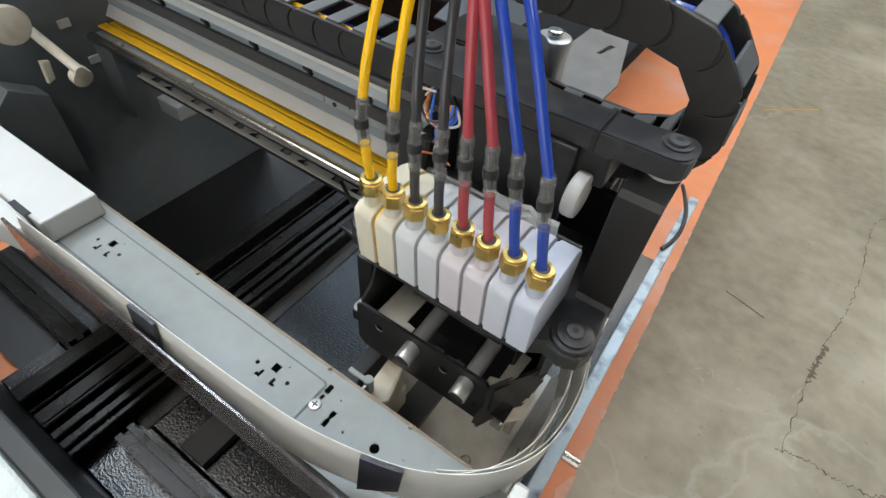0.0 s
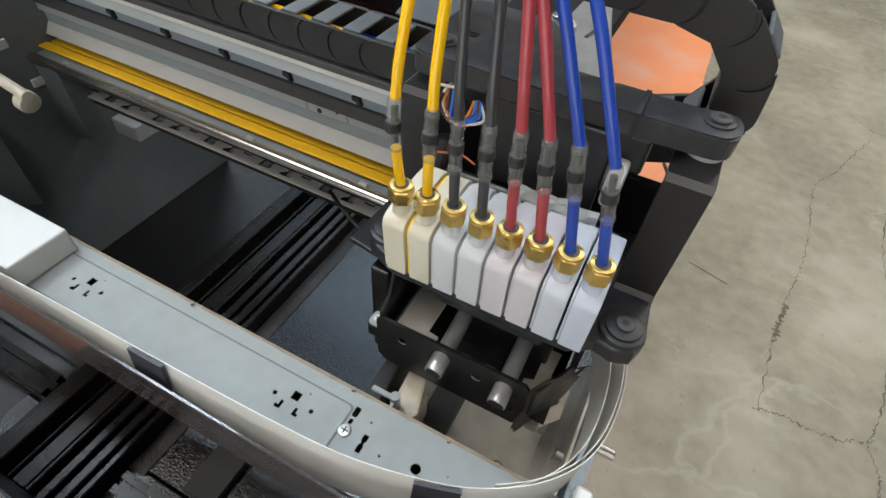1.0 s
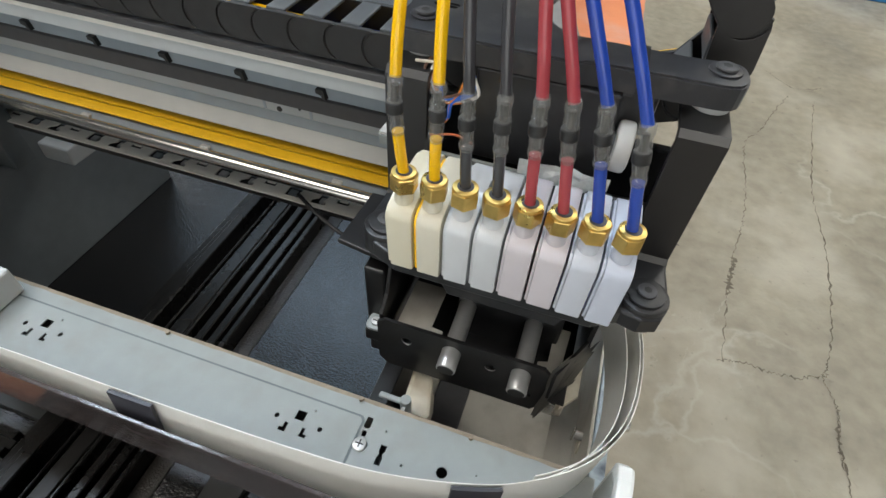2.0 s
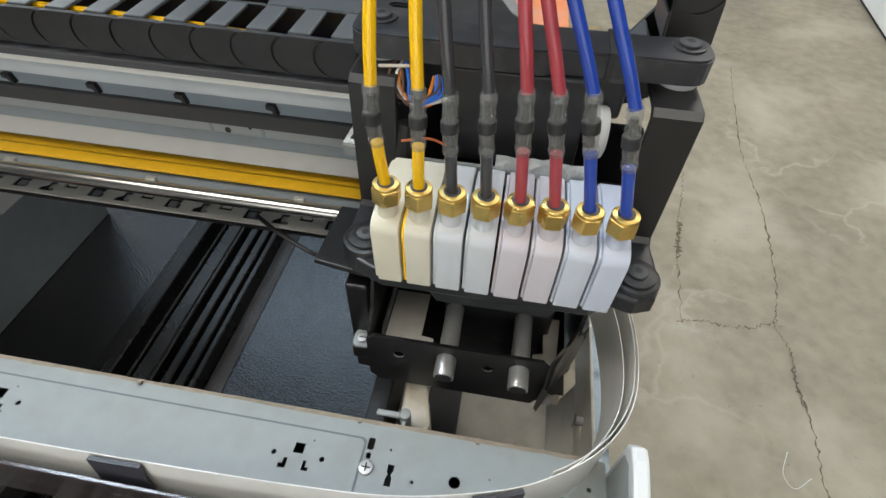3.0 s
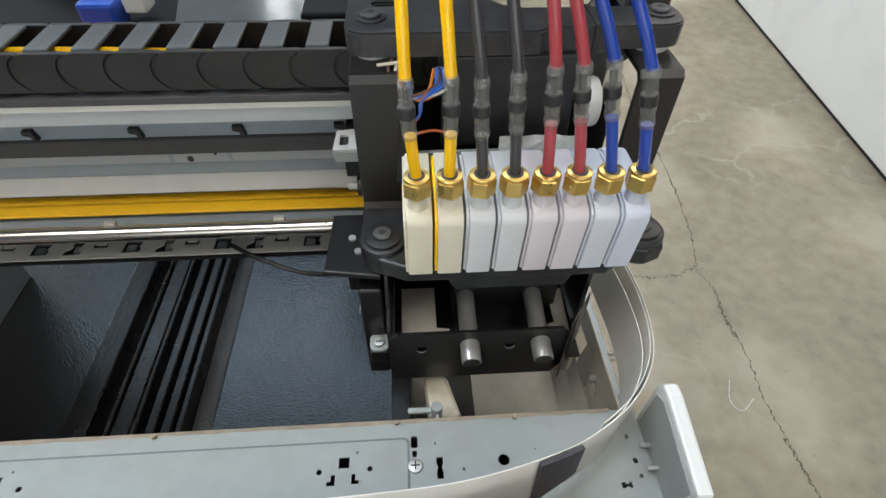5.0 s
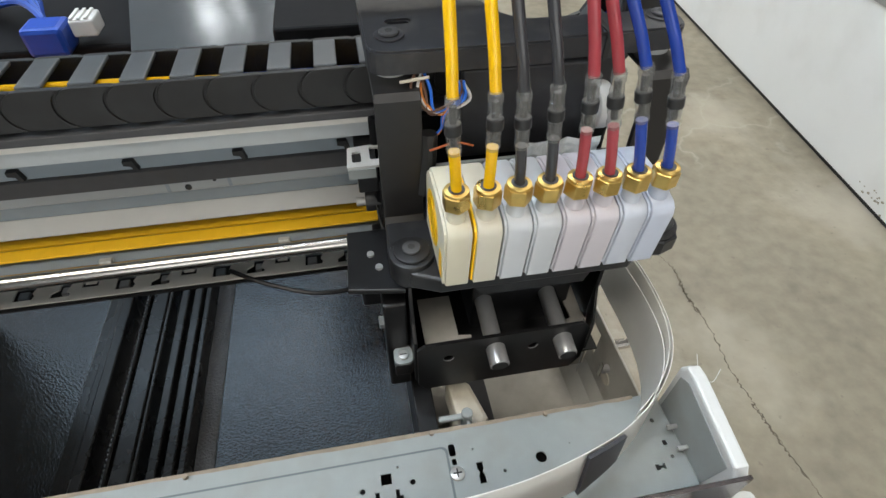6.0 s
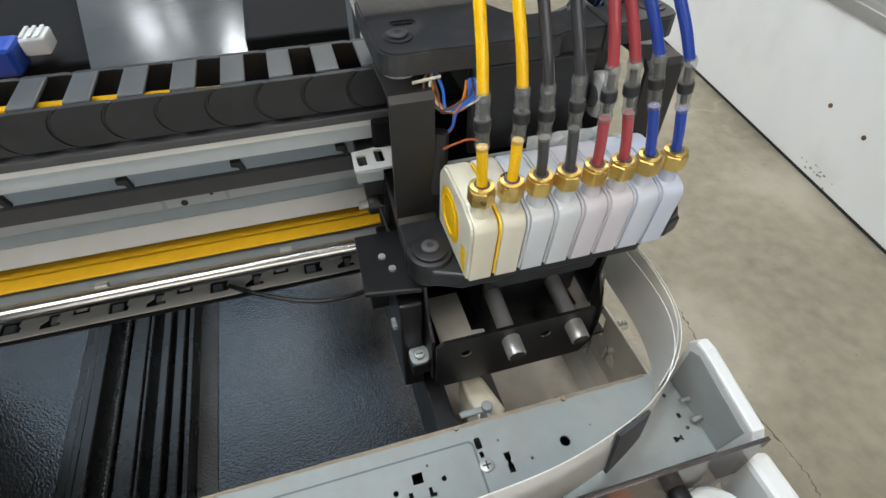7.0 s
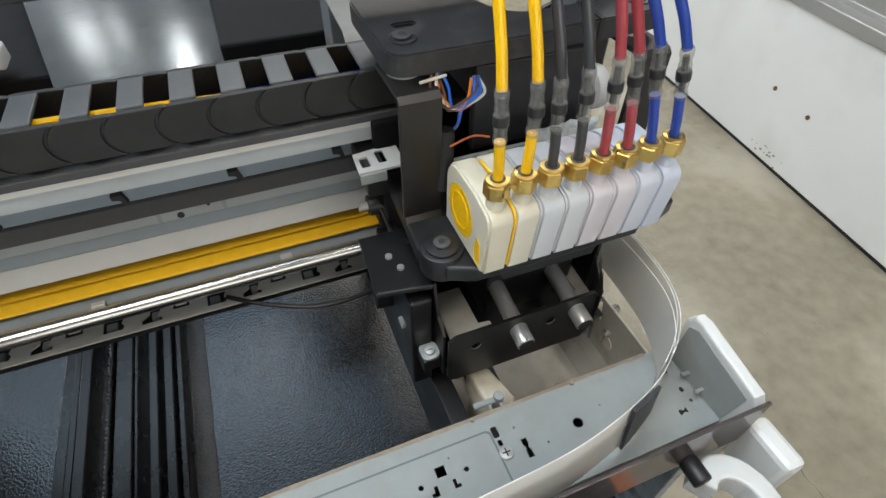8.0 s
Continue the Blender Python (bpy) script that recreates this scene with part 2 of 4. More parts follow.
def structure(name, bm, material, label, category, smooth=False):
    bmesh.ops.recalc_face_normals(bm, faces=bm.faces)
    me = bpy.data.meshes.new(name)
    bm.to_mesh(me)
    bm.free()
    me.materials.append(material)
    ob = new(name, me)
    ORIGIN[ob] = Vector((0, 0, 0))
    return tagged(ob, label, category, kind="structure")


def box(x0, x1, y0, y1, z0, z1, bevel=0.0, bm=None, seg=2):
    bm = bm or bmesh.new()
    m = Matrix.LocRotScale(((x0 + x1) / 2, (y0 + y1) / 2, (z0 + z1) / 2), None, (x1 - x0, y1 - y0, z1 - z0))
    r = bmesh.ops.create_cube(bm, size=1, matrix=m)
    if bevel:
        edges = {e for v in r["verts"] for e in v.link_edges}
        bmesh.ops.bevel(bm, geom=list(edges), offset=bevel, segments=seg, affect="EDGES", profile=0.5)
    return bm


def cyl(p, q, r, seg=20, bm=None, r2=None, bevel=0.0):
    bm = bm or bmesh.new()
    p, q = Vector(p), Vector(q)
    d = q - p
    m = Matrix.Translation((p + q) / 2) @ d.to_track_quat("Z", "Y").to_matrix().to_4x4()
    res = bmesh.ops.create_cone(bm, cap_ends=True, segments=seg, radius1=r, radius2=r if r2 is None else r2, depth=d.length, matrix=m)
    if bevel:
        vs = set(res["verts"])
        caps = [f for f in bm.faces if len(f.verts) == seg and set(f.verts) <= vs and seg > 4]
        edges = {e for f in caps for e in f.edges}
        bmesh.ops.bevel(bm, geom=list(edges), offset=bevel, segments=2, affect="EDGES", profile=0.5)
    return bm


def prism(outline, axis, a, b, bevel=0.0, bm=None, seg=2):
    """An outline in the plane across the axis, from a to b along it. x: (y, z), y: (x, z), z: (x, y)."""
    bm = bm or bmesh.new()

    def at(u, v, w):
        return {"x": (w, u, v), "y": (u, w, v), "z": (u, v, w)}[axis]

    lo = [bm.verts.new(at(u, v, a)) for u, v in outline]
    hi = [bm.verts.new(at(u, v, b)) for u, v in outline]
    fs = [bm.faces.new(lo), bm.faces.new(hi[::-1])]
    for i in range(len(lo)):
        j = (i + 1) % len(lo)
        fs.append(bm.faces.new((lo[i], hi[i], hi[j], lo[j])))
    if bevel:
        bmesh.ops.recalc_face_normals(bm, faces=fs)
        edges = {e for f in fs[:2] for e in f.edges}
        bmesh.ops.bevel(bm, geom=list(edges), offset=bevel, segments=seg, affect="EDGES", profile=0.5)
    return bm


def rounded(x0, x1, y0, y1, r, n=5):
    pts = []
    for cx, cy, a0 in ((x1 - r, y1 - r, 0), (x0 + r, y1 - r, 90), (x0 + r, y0 + r, 180), (x1 - r, y0 + r, 270)):
        for k in range(n + 1):
            a = radians(a0 + 90 * k / n)
            pts.append((cx + r * math.cos(a), cy + r * math.sin(a)))
    return pts


def ring(cx, cy, r, n=16):
    return [(cx + r * math.cos(2 * math.pi * k / n), cy + r * math.sin(2 * math.pi * k / n)) for k in range(n)]


def pierced(outline, holes, z, thick):
    """A sheet with holes that go through it; its top at z."""
    bm = bmesh.new()
    loops = [[Vector((x, y, z)) for x, y in loop] for loop in [outline, *holes]]
    vs = [bm.verts.new(p) for loop in loops for p in loop]
    for tri in tessellate_polygon(loops):
        bm.faces.new([vs[k] for k in tri])
    bmesh.ops.recalc_face_normals(bm, faces=bm.faces)
    ex = bmesh.ops.extrude_face_region(bm, geom=list(bm.faces))
    vs = [g for g in ex["geom"] if isinstance(g, bmesh.types.BMVert)]
    bmesh.ops.translate(bm, verts=vs, vec=(0, 0, -thick))
    return bm


def smooth_path(points, n=6):
    """Catmull-Rom through the points."""
    P = [Vector(p) for p in points]
    P = [P[0] * 2 - P[1], *P, P[-1] * 2 - P[-2]]
    out = []
    for i in range(1, len(P) - 2):
        for k in range(n):
            t = k / n
            a, b, c, d = P[i - 1], P[i], P[i + 1], P[i + 2]
            out.append(0.5 * (2 * b + (c - a) * t + (2 * a - 5 * b + 4 * c - d) * t * t + (3 * b - a - 3 * c + d) * t ** 3))
    out.append(P[-2])
    return out


def tube(path, r, seg=10, bm=None):
    bm = bm or bmesh.new()
    rings = []
    up = Vector((0.3, 1, 0.2)).normalized()
    for i, p in enumerate(path):
        d = (path[min(i + 1, len(path) - 1)] - path[max(i - 1, 0)]).normalized()
        u = (up - d * up.dot(d)).normalized()
        v = d.cross(u)
        rr = r[i] if isinstance(r, list) else r
        rings.append([bm.verts.new(p + (u * math.cos(2 * math.pi * k / seg) + v * math.sin(2 * math.pi * k / seg)) * rr) for k in range(seg)])
    for a, b in zip(rings, rings[1:]):
        for k in range(seg):
            bm.faces.new((a[k], a[(k + 1) % seg], b[(k + 1) % seg], b[k]))
    bm.faces.new(rings[0][::-1])
    bm.faces.new(rings[-1])
    return bm


def bolt(parent, x, y, z, r, name="bolt", material=None, socket=True):
    """A cap screw, head up, with its washer and socket."""
    head = part(name, cyl((x, y, z), (x, y, z + r * 0.36), r, 20, bevel=r * 0.18), material or BLACK_METAL, parent, smooth=True)
    if socket:
        part("socket", cyl((x, y, z + r * 0.32), (x, y, z + r * 0.38), r * 0.42, 6), GAP_BLACK if material else SCREW, head)
    return head


# ---- the hall: floor, walls, ceiling, lamps ----
FLOOR = -1.0
ground = structure("ground", box(-6, 9, -5, 9, FLOOR - 0.1, FLOOR), CONCRETE, "worn grey-brown concrete workshop floor with cracks", "floor")
structure("wall_north", box(-6, 9, 9, 9.2, FLOOR, 3.0), WALL, "plain grey workshop wall", "wall")
structure("wall_south", box(-6, 9, -5.2, -5, FLOOR, 3.0), WALL, "plain grey workshop wall", "wall")
structure("wall_east", box(9, 9.2, -5.2, 9.2, FLOOR, 3.0), WALL, "plain grey workshop wall", "wall")
structure("wall_west", box(-6.2, -6, -5.2, 9.2, FLOOR, 3.0), WALL, "plain grey workshop wall", "wall")
structure("ceiling", box(-6.2, 9.2, -5.2, 9.2, 3.0, 3.2), CEIL, "plain grey workshop ceiling", "ceiling")

LAMP_GLOW = glow("lamp_diffuser", (1.0, 0.97, 0.90), 8.0)
SKY_FILL_GLOW = glow("sky_fill_diffuser", (0.74, 0.87, 1.0), 35.0)
FRONT_FILL_GLOW = glow("front_fill_daylight", (0.97, 0.97, 0.95), 1.5)
# unseen glowing panel, added to light the machine from the front
structure("door_1", box(-2.6, 3.4, -4.999, -4.98, FLOOR + 0.3, 2.6), FRONT_FILL_GLOW, "unseen glowing fill panel in place of an open door", "door")

# unseen glowing panel on the west wall, added to brighten the bench
structure("window_1", box(-5.999, -5.98, 1.5, 7.5, 0.0, 2.5), glow("bench_fill_daylight", (0.93, 0.97, 1.0), 4.0), "unseen glowing fill panel in place of a window", "window")


def ceiling_light(x, y, sx, sy, name="ceiling_light", diffuser=LAMP_GLOW, label="unseen white rectangular ceiling light panel"):
    t = thing(name, (x, y, 3.0), label, "light", "ceiling lights")
    part("frame", box(x - sx - 0.04, x + sx + 0.04, y - sy - 0.04, y + sy + 0.04, 2.95, 2.999, 0.01), WHITE_PLASTIC, t)
    part("diffuser", box(x - sx, x + sx, y - sy, y + sy, 2.935, 2.949), diffuser, t)


# two unseen panels added as cool overhead fill, clear of the bed's reflection
for lx, ly, sx in ((-0.42, 0.32, 0.27), (-2.0, 0.45, 0.42)):
    ceiling_light(lx, ly, sx, 0.26, "skylight", SKY_FILL_GLOW, "unseen cool bluish fill panel in the ceiling")
# unseen long panel, placed for the bluish glare on the bed
ceiling_light(-1.10, 2.42, 1.50, 0.30, "skylight", glow("pale_skylight_diffuser", (0.60, 0.80, 1.0), 8.5), "pale bluish skylight panel in the ceiling")
# unseen panels; (0.8, 3.6) and (3.0, 2.9) are added fill for bench and floor
for lx, ly, sx, sy in ((-0.78, 7.1, 0.07, 0.55), (-2.0, 8.2, 0.14, 0.2), (-1.6, 8.3, 0.08, 0.12), (0.8, 3.6, 1.2, 0.7), (3.0, 2.9, 0.9, 0.55), (1.05, 1.15, 0.34, 0.25), (1.0, -1.6, 0.7, 0.45), (-1.6, -0.8, 0.9, 0.6)):
    ceiling_light(lx, ly, sx, sy)


def crack(points, width, name="crack", material=None, jitter=0.006, seed=1):
    rnd = random.Random(seed)
    path = smooth_path([(x, y, 0) for x, y in points], 16)
    bm = bmesh.new()
    rows = []
    for i, p in enumerate(path):
        d = (path[min(i + 1, len(path) - 1)] - path[max(i - 1, 0)]).normalized()
        s = Vector((d.y, -d.x, 0))
        c = p + s * rnd.uniform(-jitter, jitter)
        w = width * rnd.uniform(0.1, 1.0) * (1.6 if rnd.random() < 0.15 else 0.8)
        rows.append((bm.verts.new((c.x + s.x * w, c.y + s.y * w, FLOOR + 0.0012)), bm.verts.new((c.x - s.x * w, c.y - s.y * w, FLOOR + 0.0012))))
    for a, b in zip(rows, rows[1:]):
        bm.faces.new((a[0], a[1], b[1], b[0]))
    part(name, bm, material or CRACK, ground, "dark ragged crack" if material is None else "pale scratch")


crack([(0.98, 2.70), (0.90, 2.52), (0.815, 2.31), (0.745, 2.18), (0.728, 1.98), (0.715, 1.70), (0.69, 1.55), (0.648, 1.36), (0.632, 1.24), (0.605, 0.94)], 0.0024, seed=2)
crack([(0.66, 1.40), (0.645, 1.30), (0.632, 1.21)], 0.011, seed=3)
crack([(1.10, 2.70), (1.03, 2.25), (0.983, 1.88), (0.982, 1.54), (0.945, 1.21), (0.905, 1.03), (0.886, 0.985), (0.910, 0.885), (0.894, 0.757), (0.902, 0.652), (0.884, 0.504), (0.888, 0.386), (0.893, 0.282), (0.905, 0.12), (0.897, 0.03), (0.89, -0.3)], 0.0027, jitter=0.004, seed=4)
crack([(0.912, 0.890), (0.896, 0.79), (0.901, 0.70)], 0.0050, jitter=0.004, seed=14)
crack([(0.883, 0.40), (0.888, 0.33), (0.893, 0.25)], 0.0045, jitter=0.004, seed=15)
crack([(0.905, 1.00), (0.82, 0.960), (0.737, 0.950), (0.660, 0.955), (0.590, 0.937)], 0.003, seed=5)
crack([(0.90, 2.94), (1.02, 2.80), (1.16, 2.86)], 0.003, seed=6)
crack([(0.63, 1.21), (0.56, 1.05), (0.50, 0.93), (0.46, 0.80)], 0.003, "scratch", VEIN, seed=7)
crack([(0.34, 1.06), (0.40, 0.92), (0.43, 0.80), (0.50, 0.78)], 0.005, "scratch", VEIN, 0.02, seed=8)
crack([(0.35, 1.07), (0.45, 1.06), (0.55, 1.09)], 0.005, "scratch", VEIN, 0.02, seed=9)


def floor_scrap(name, points, r, material, label):
    t = thing(name, (points[0][0], points[0][1], FLOOR), label, "debris")
    part("strand", tube(smooth_path([(x, y, FLOOR + r + 0.001) for x, y in points], 5), r, 6), material, t)


floor_scrap("wire_scrap", [(0.815, 0.57), (0.789, 0.51), (0.809, 0.478), (0.856, 0.511)], 0.0009, WHITE_PLASTIC, "thin curled white wire scrap on the concrete floor")
floor_scrap("wire_scrap", [(0.335, 1.428), (0.407, 1.408), (0.471, 1.389)], 0.0012, GAP_BLACK, "short black wire scrap on the concrete floor")
floor_scrap("straw", [(0.188, 2.79), (0.30, 2.90), (0.424, 3.002)], 0.0022, BELT_YELLOW, "thin yellow straw on the concrete floor")

# white bench front along the hall, slightly askew
bench = thing("bench", (1.648, 0, FLOOR), "long white laminate bench front with grey top rail", "bench")


def bench_box(u0, u1, y0, y1, z0, z1, bevel=0.0):
    bm = box(u0, u1, y0, y1, z0, z1, bevel)
    for v in bm.verts:
        v.co.x += 1.648 + 0.125 * v.co.y
    return bm


part("front_panel", bench_box(0, 0.5, -1.5, 5.5, FLOOR + 0.02, -0.42, 0.004), PANEL_WHITE, bench)
# black strip in place of the shade under the front panel
part("rubber_seal", bench_box(0.012, 0.45, -1.5, 5.5, FLOOR, FLOOR + 0.019), GAP_BLACK, bench, "dark gap strip along the floor")
part("top_rail", bench_box(-0.012, 0.06, -1.5, 5.5, -0.419, -0.375, 0.004), PANEL_TRIM, bench, "grey aluminium top rail")
part("worktop", bench_box(0.061, 0.55, -1.5, 5.5, -0.40, -0.36, 0.004), PANEL_TRIM, bench)
for yy, zz in ((1.148, -0.709), (0.961, -0.727)):
    xx = 1.648 + 0.125 * yy
    part("screw", cyl((xx - 0.003, yy, zz), (xx + 0.004, yy, zz), 0.009, 10), RUST, bench, "rusty screw head")
for k in range(14):
    rnd = random.Random(40 + k)
    yy, zz = 1.06 + rnd.gauss(0, 0.05), -0.945 + rnd.gauss(0, 0.02)
    xx = 1.648 + 0.125 * yy
    w = rnd.uniform(0.003, 0.010)
    part("paint_chip", prism([(yy + w * rnd.uniform(0.6, 1.2) * math.cos(a), zz + w * 0.6 * rnd.uniform(0.6, 1.2) * math.sin(a)) for a in (0, 0.9, 1.8, 2.9, 4.0, 5.2)], "x", xx - 0.0015, xx + 0.001), VEIN, bench, "chipped paint")

# ---- the table and the printer's bed ----
TABLE = -0.25
table = thing("table", (-0.6, 0.6, FLOOR), "long table with an orange painted wooden top", "table")
rnd = random.Random(12)
edge = [(0.130 - 0.018 * y + rnd.uniform(-0.0009, 0.0009), y) for y in [-0.35 + 0.02 * k for k in range(148)]]
part("tabletop", prism(edge + [(-1.6, 2.59), (-1.6, -0.35)], "z", TABLE - 0.03, TABLE), ORANGE, table)
for k in range(46):
    y = -0.2 + 0.045 * k + rnd.uniform(-0.02, 0.02)
    x, w, h = 0.130 - 0.018 * y, rnd.uniform(0.0008, 0.003) * (5 if y < 0.3 else 1), rnd.uniform(0.004, 0.02) * (3 if y < 0.3 else 1)
    chip = [(x - w * rnd.uniform(0.3, 1.0) * math.sin(math.pi * i / 6), y + h * (i / 6 - 0.5)) for i in range(7)] + [(x + 0.0008, y + h * 0.5), (x + 0.0008, y - h * 0.5)]
    part("worn_edge", prism(chip, "z", TABLE - 0.004, TABLE + 0.0006), WORN, table, "worn pale edge of the board")
for lx in (-1.5, 0.05):
    for ly in (-0.28, 2.5):
        part("leg", box(lx - 0.03, lx + 0.03, ly - 0.03, ly + 0.03, FLOOR, TABLE - 0.031, 0.003), GREY_PANEL, table)

bed = thing("flatbed_base", (-0.3, 0.1, TABLE), "black rough-coated base plate with aluminium profiles", "printer base")
part("base_plate", box(-0.62, 0.095, -0.055, 0.52, -0.235, -0.215, 0.002), BED_BLACK, bed, "rough black painted steel plate")
part("base_plate", box(-0.43, 0.095, -0.119, -0.0552, -0.235, -0.2152, 0.002), BED_BLACK, bed, "rough black painted steel plate")
part("skirt", box(-0.60, 0.08, -0.10, 0.50, TABLE, -0.2351), BLACK_METAL, bed)
# twin extrusions along the feed direction, each with its slots
for ridges in (((-0.4000, -0.3890, -0.202), (-0.3865, -0.3790, -0.194), (-0.3770, -0.3660, -0.188)),
               ((-0.3490, -0.3460, -0.188), (-0.3440, -0.3270, -0.1905), (-0.3245, -0.3205, -0.188)),
               ((-0.3105, -0.3015, -0.187),),
               ((-0.2965, -0.2870, -0.1885), (-0.2850, -0.2785, -0.193))):
    prof = [(ridges[0][0], -0.2149)]
    for k, (a, b, z) in enumerate(ridges):
        prof += [(a, z - 0.0012), (a + 0.0012, z), (b - 0.0012, z), (b, z - 0.0012)]
        if k + 1 < len(ridges):
            prof += [(b, -0.205), (ridges[k + 1][0], -0.205)]
    part("profile", prism(prof + [(ridges[-1][1], -0.2149)], "y", -0.1185, 0.515, 0.0005), EXTRUSION, bed, "black anodised slotted aluminium profile")
part("speckled_strip", box(-0.2775, -0.2585, -0.06, 0.50, -0.2149, -0.2135, 0.0004), BED_BROWN, bed, "brownish speckled strip beside the profiles")
rack = box(-0.3530, -0.3508, -0.1, 0.5, -0.2149, -0.197)
for k in range(120):
    box(-0.3530, -0.3508, -0.1 + 0.005 * k, -0.0975 + 0.005 * k, -0.1969, -0.1945, 0.0, rack)
part("timing_rack", rack, RAIL_DARK, bed, "toothed rack between the profiles")
# cross profile and rail in front
part("cross_profile", prism([(-0.085, -0.2149), (-0.085, -0.19), (-0.078, -0.19), (-0.078, -0.197), (-0.072, -0.197), (-0.072, -0.19), (-0.065, -0.19), (-0.065, -0.2149)], "x", -0.262, 0.06, 0.0008), EXTRUSION, bed)
part("green_panel", box(-0.62, -0.4015, -0.012, 0.030, -0.2151, -0.2055, 0.001), GREY_DARK, bed, "dark teal panel beside the profiles")
part("cross_profile", prism([(-0.052, -0.2149), (-0.052, -0.196), (-0.044, -0.196), (-0.044, -0.203), (-0.036, -0.203), (-0.036, -0.196), (-0.028, -0.196), (-0.028, -0.2149)], "x", -0.62, -0.4015, 0.0008), EXTRUSION, bed)
part("foot_pad", box(-0.215, -0.180, -0.052, 0.012, -0.2149, -0.206, 0.001), GAP_BLACK, bed)

front_bar = thing("front_bar", (-0.4, -0.125, TABLE), "black front crossbar of the flatbed base", "bar")
part("bar", box(-0.75, 0.1, -0.1335, -0.1195, -0.14, 0.0, 0.002), GREY_DARK, front_bar)
part("upright", box(-0.74, -0.70, -0.1335, -0.1195, TABLE, -0.1401, 0.002), BLACK_METAL, front_bar)
part("apron", box(-0.43, 0.1, -0.1335, -0.1195, TABLE, -0.1401, 0.002), BLACK_METAL, front_bar)
mat_thing = thing("textured_mat", (-0.3, -0.24, TABLE), "white dimpled plastic mat", "mat")
part("sheet", box(-0.8, 0.05, -0.36, -0.1340, TABLE, -0.004, 0.003), CLOTH, mat_thing)

# ---- the printer's front beam ----
beam = thing("front_beam", (-0.13, 0, -0.02), "light grey sheet-metal front beam with punched holes", "printer frame")
HX = (-0.09, -0.278)
holes = []
for hx in HX:
    holes += [
        [(hx - 0.003, 0.0), (hx + 0.003, 0.0), (hx + 0.003, 0.006), (hx - 0.003, 0.006)],
        ring(hx - 0.0135, -0.0015, 0.0016, 10), ring(hx + 0.0145, -0.001, 0.0016, 10), ring(hx + 0.007, 0.0085, 0.0007, 6),
        [(hx - 0.009, -0.0092), (hx - 0.0045, -0.0092), (hx - 0.0045, -0.0034), (hx - 0.0068, -0.0034), (hx - 0.0068, -0.0068), (hx - 0.009, -0.0068)],
        [(hx + 0.0045, -0.0088), (hx + 0.0085, -0.0088), (hx + 0.0085, -0.0068), (hx + 0.0066, -0.0068), (hx + 0.0066, -0.0034), (hx + 0.0045, -0.0034)],
    ]
panel_holes = holes
opening = [rounded(hx - 0.018, hx + 0.018, -0.013, 0.0105, 0.002, 2) for hx in HX]
beam_holes = [
    *opening,
    rounded(-0.0525, -0.0485, 0.0095, 0.0165, 0.0012, 3), rounded(-0.0518, -0.0490, 0.0042, 0.0080, 0.001, 3),
    [(-0.0382, 0.0035), (-0.0345, 0.0035), (-0.0345, -0.0002), (-0.0355, -0.002), (-0.0345, -0.0042), (-0.0345, -0.0085), (-0.0382, -0.0085),
     (-0.0382, -0.0042), (-0.0372, -0.002), (-0.0382, -0.0002)],
    ring(0, 0, 0.0033, 16), ring(-0.0385, 0.0115, 0.0007, 6), ring(0.019, 0.005, 0.0006, 6), ring(-0.023, -0.004, 0.0009, 6),
    [(0.063, -0.0195), (0.0655, -0.0195), (0.0655, -0.0187), (0.0675, -0.0187), (0.0675, -0.0195), (0.069, -0.0195), (0.069, -0.0163), (0.0675, -0.0163), (0.0675, -0.0172), (0.0655, -0.0172), (0.0655, -0.0163), (0.063, -0.0163)],
    rounded(0.0725, 0.0748, 0.008, 0.0105, 0.0006, 2), rounded(0.0735, 0.0760, -0.0065, -0.0035, 0.0006, 2), rounded(0.0745, 0.0765, -0.0145, -0.0125, 0.0006, 2),
]
top_sheet = part("top_sheet", pierced([(-0.52, -0.031), (0.0833, -0.031), (0.0833, 0.026), (-0.52, 0.026)], beam_holes, 0.0, 0.0012), SHEET, beam)
part("cover_plate", pierced(rounded(-0.335, -0.0545, -0.021, 0.0145, 0.003, 4), panel_holes, 0.0009, 0.0007), SHEET, beam, "raised light grey cover plate with punched marks")
# darker band paints the shading line beside the raised plate
part("seam", pierced(rounded(-0.3364, -0.0531, -0.0224, 0.0159, 0.0035, 4), [rounded(-0.3349, -0.0546, -0.0209, 0.0144, 0.003, 4)], 0.00035, 0.0003), SEAM_SHADE, beam, "painted shade line round the cover plate")
part("front_wall", box(-0.52, 0.0836, -0.031, -0.0298, -0.045, -0.0013), SHEET, beam)
part("back_wall", box(-0.52, 0.068, 0.0248, 0.026, -0.05, -0.0013), SHEET_WARM, beam)
# black sheet gives the punched holes their darkness
part("inside", box(-0.52, 0.083, -0.0295, 0.0245, -0.045, -0.043), GAP_BLACK, beam)
rnd = random.Random(5)
lip = bmesh.new()
N = 60
lo = [lip.verts.new((-0.52 + 0.588 * k / N, 0.0246 + rnd.uniform(-0.0004, 0.0004), 0.0003)) for k in range(N + 1)]
hi = [lip.verts.new((-0.52 + 0.588 * k / N, 0.0266, 0.0010 + rnd.uniform(-0.0003, 0.0003))) for k in range(N + 1)]
dn = [lip.verts.new((-0.52 + 0.588 * k / N, 0.0270, -0.003 + rnd.uniform(-0.0006, 0.0006))) for k in range(N + 1)]
for k in range(N):
    lip.faces.new((lo[k], lo[k + 1], hi[k + 1], hi[k]))
    lip.faces.new((hi[k], hi[k + 1], dn[k + 1], dn[k]))
part("edge_strip", lip, TAN_EDGE, beam, "brown glue-stained edge")
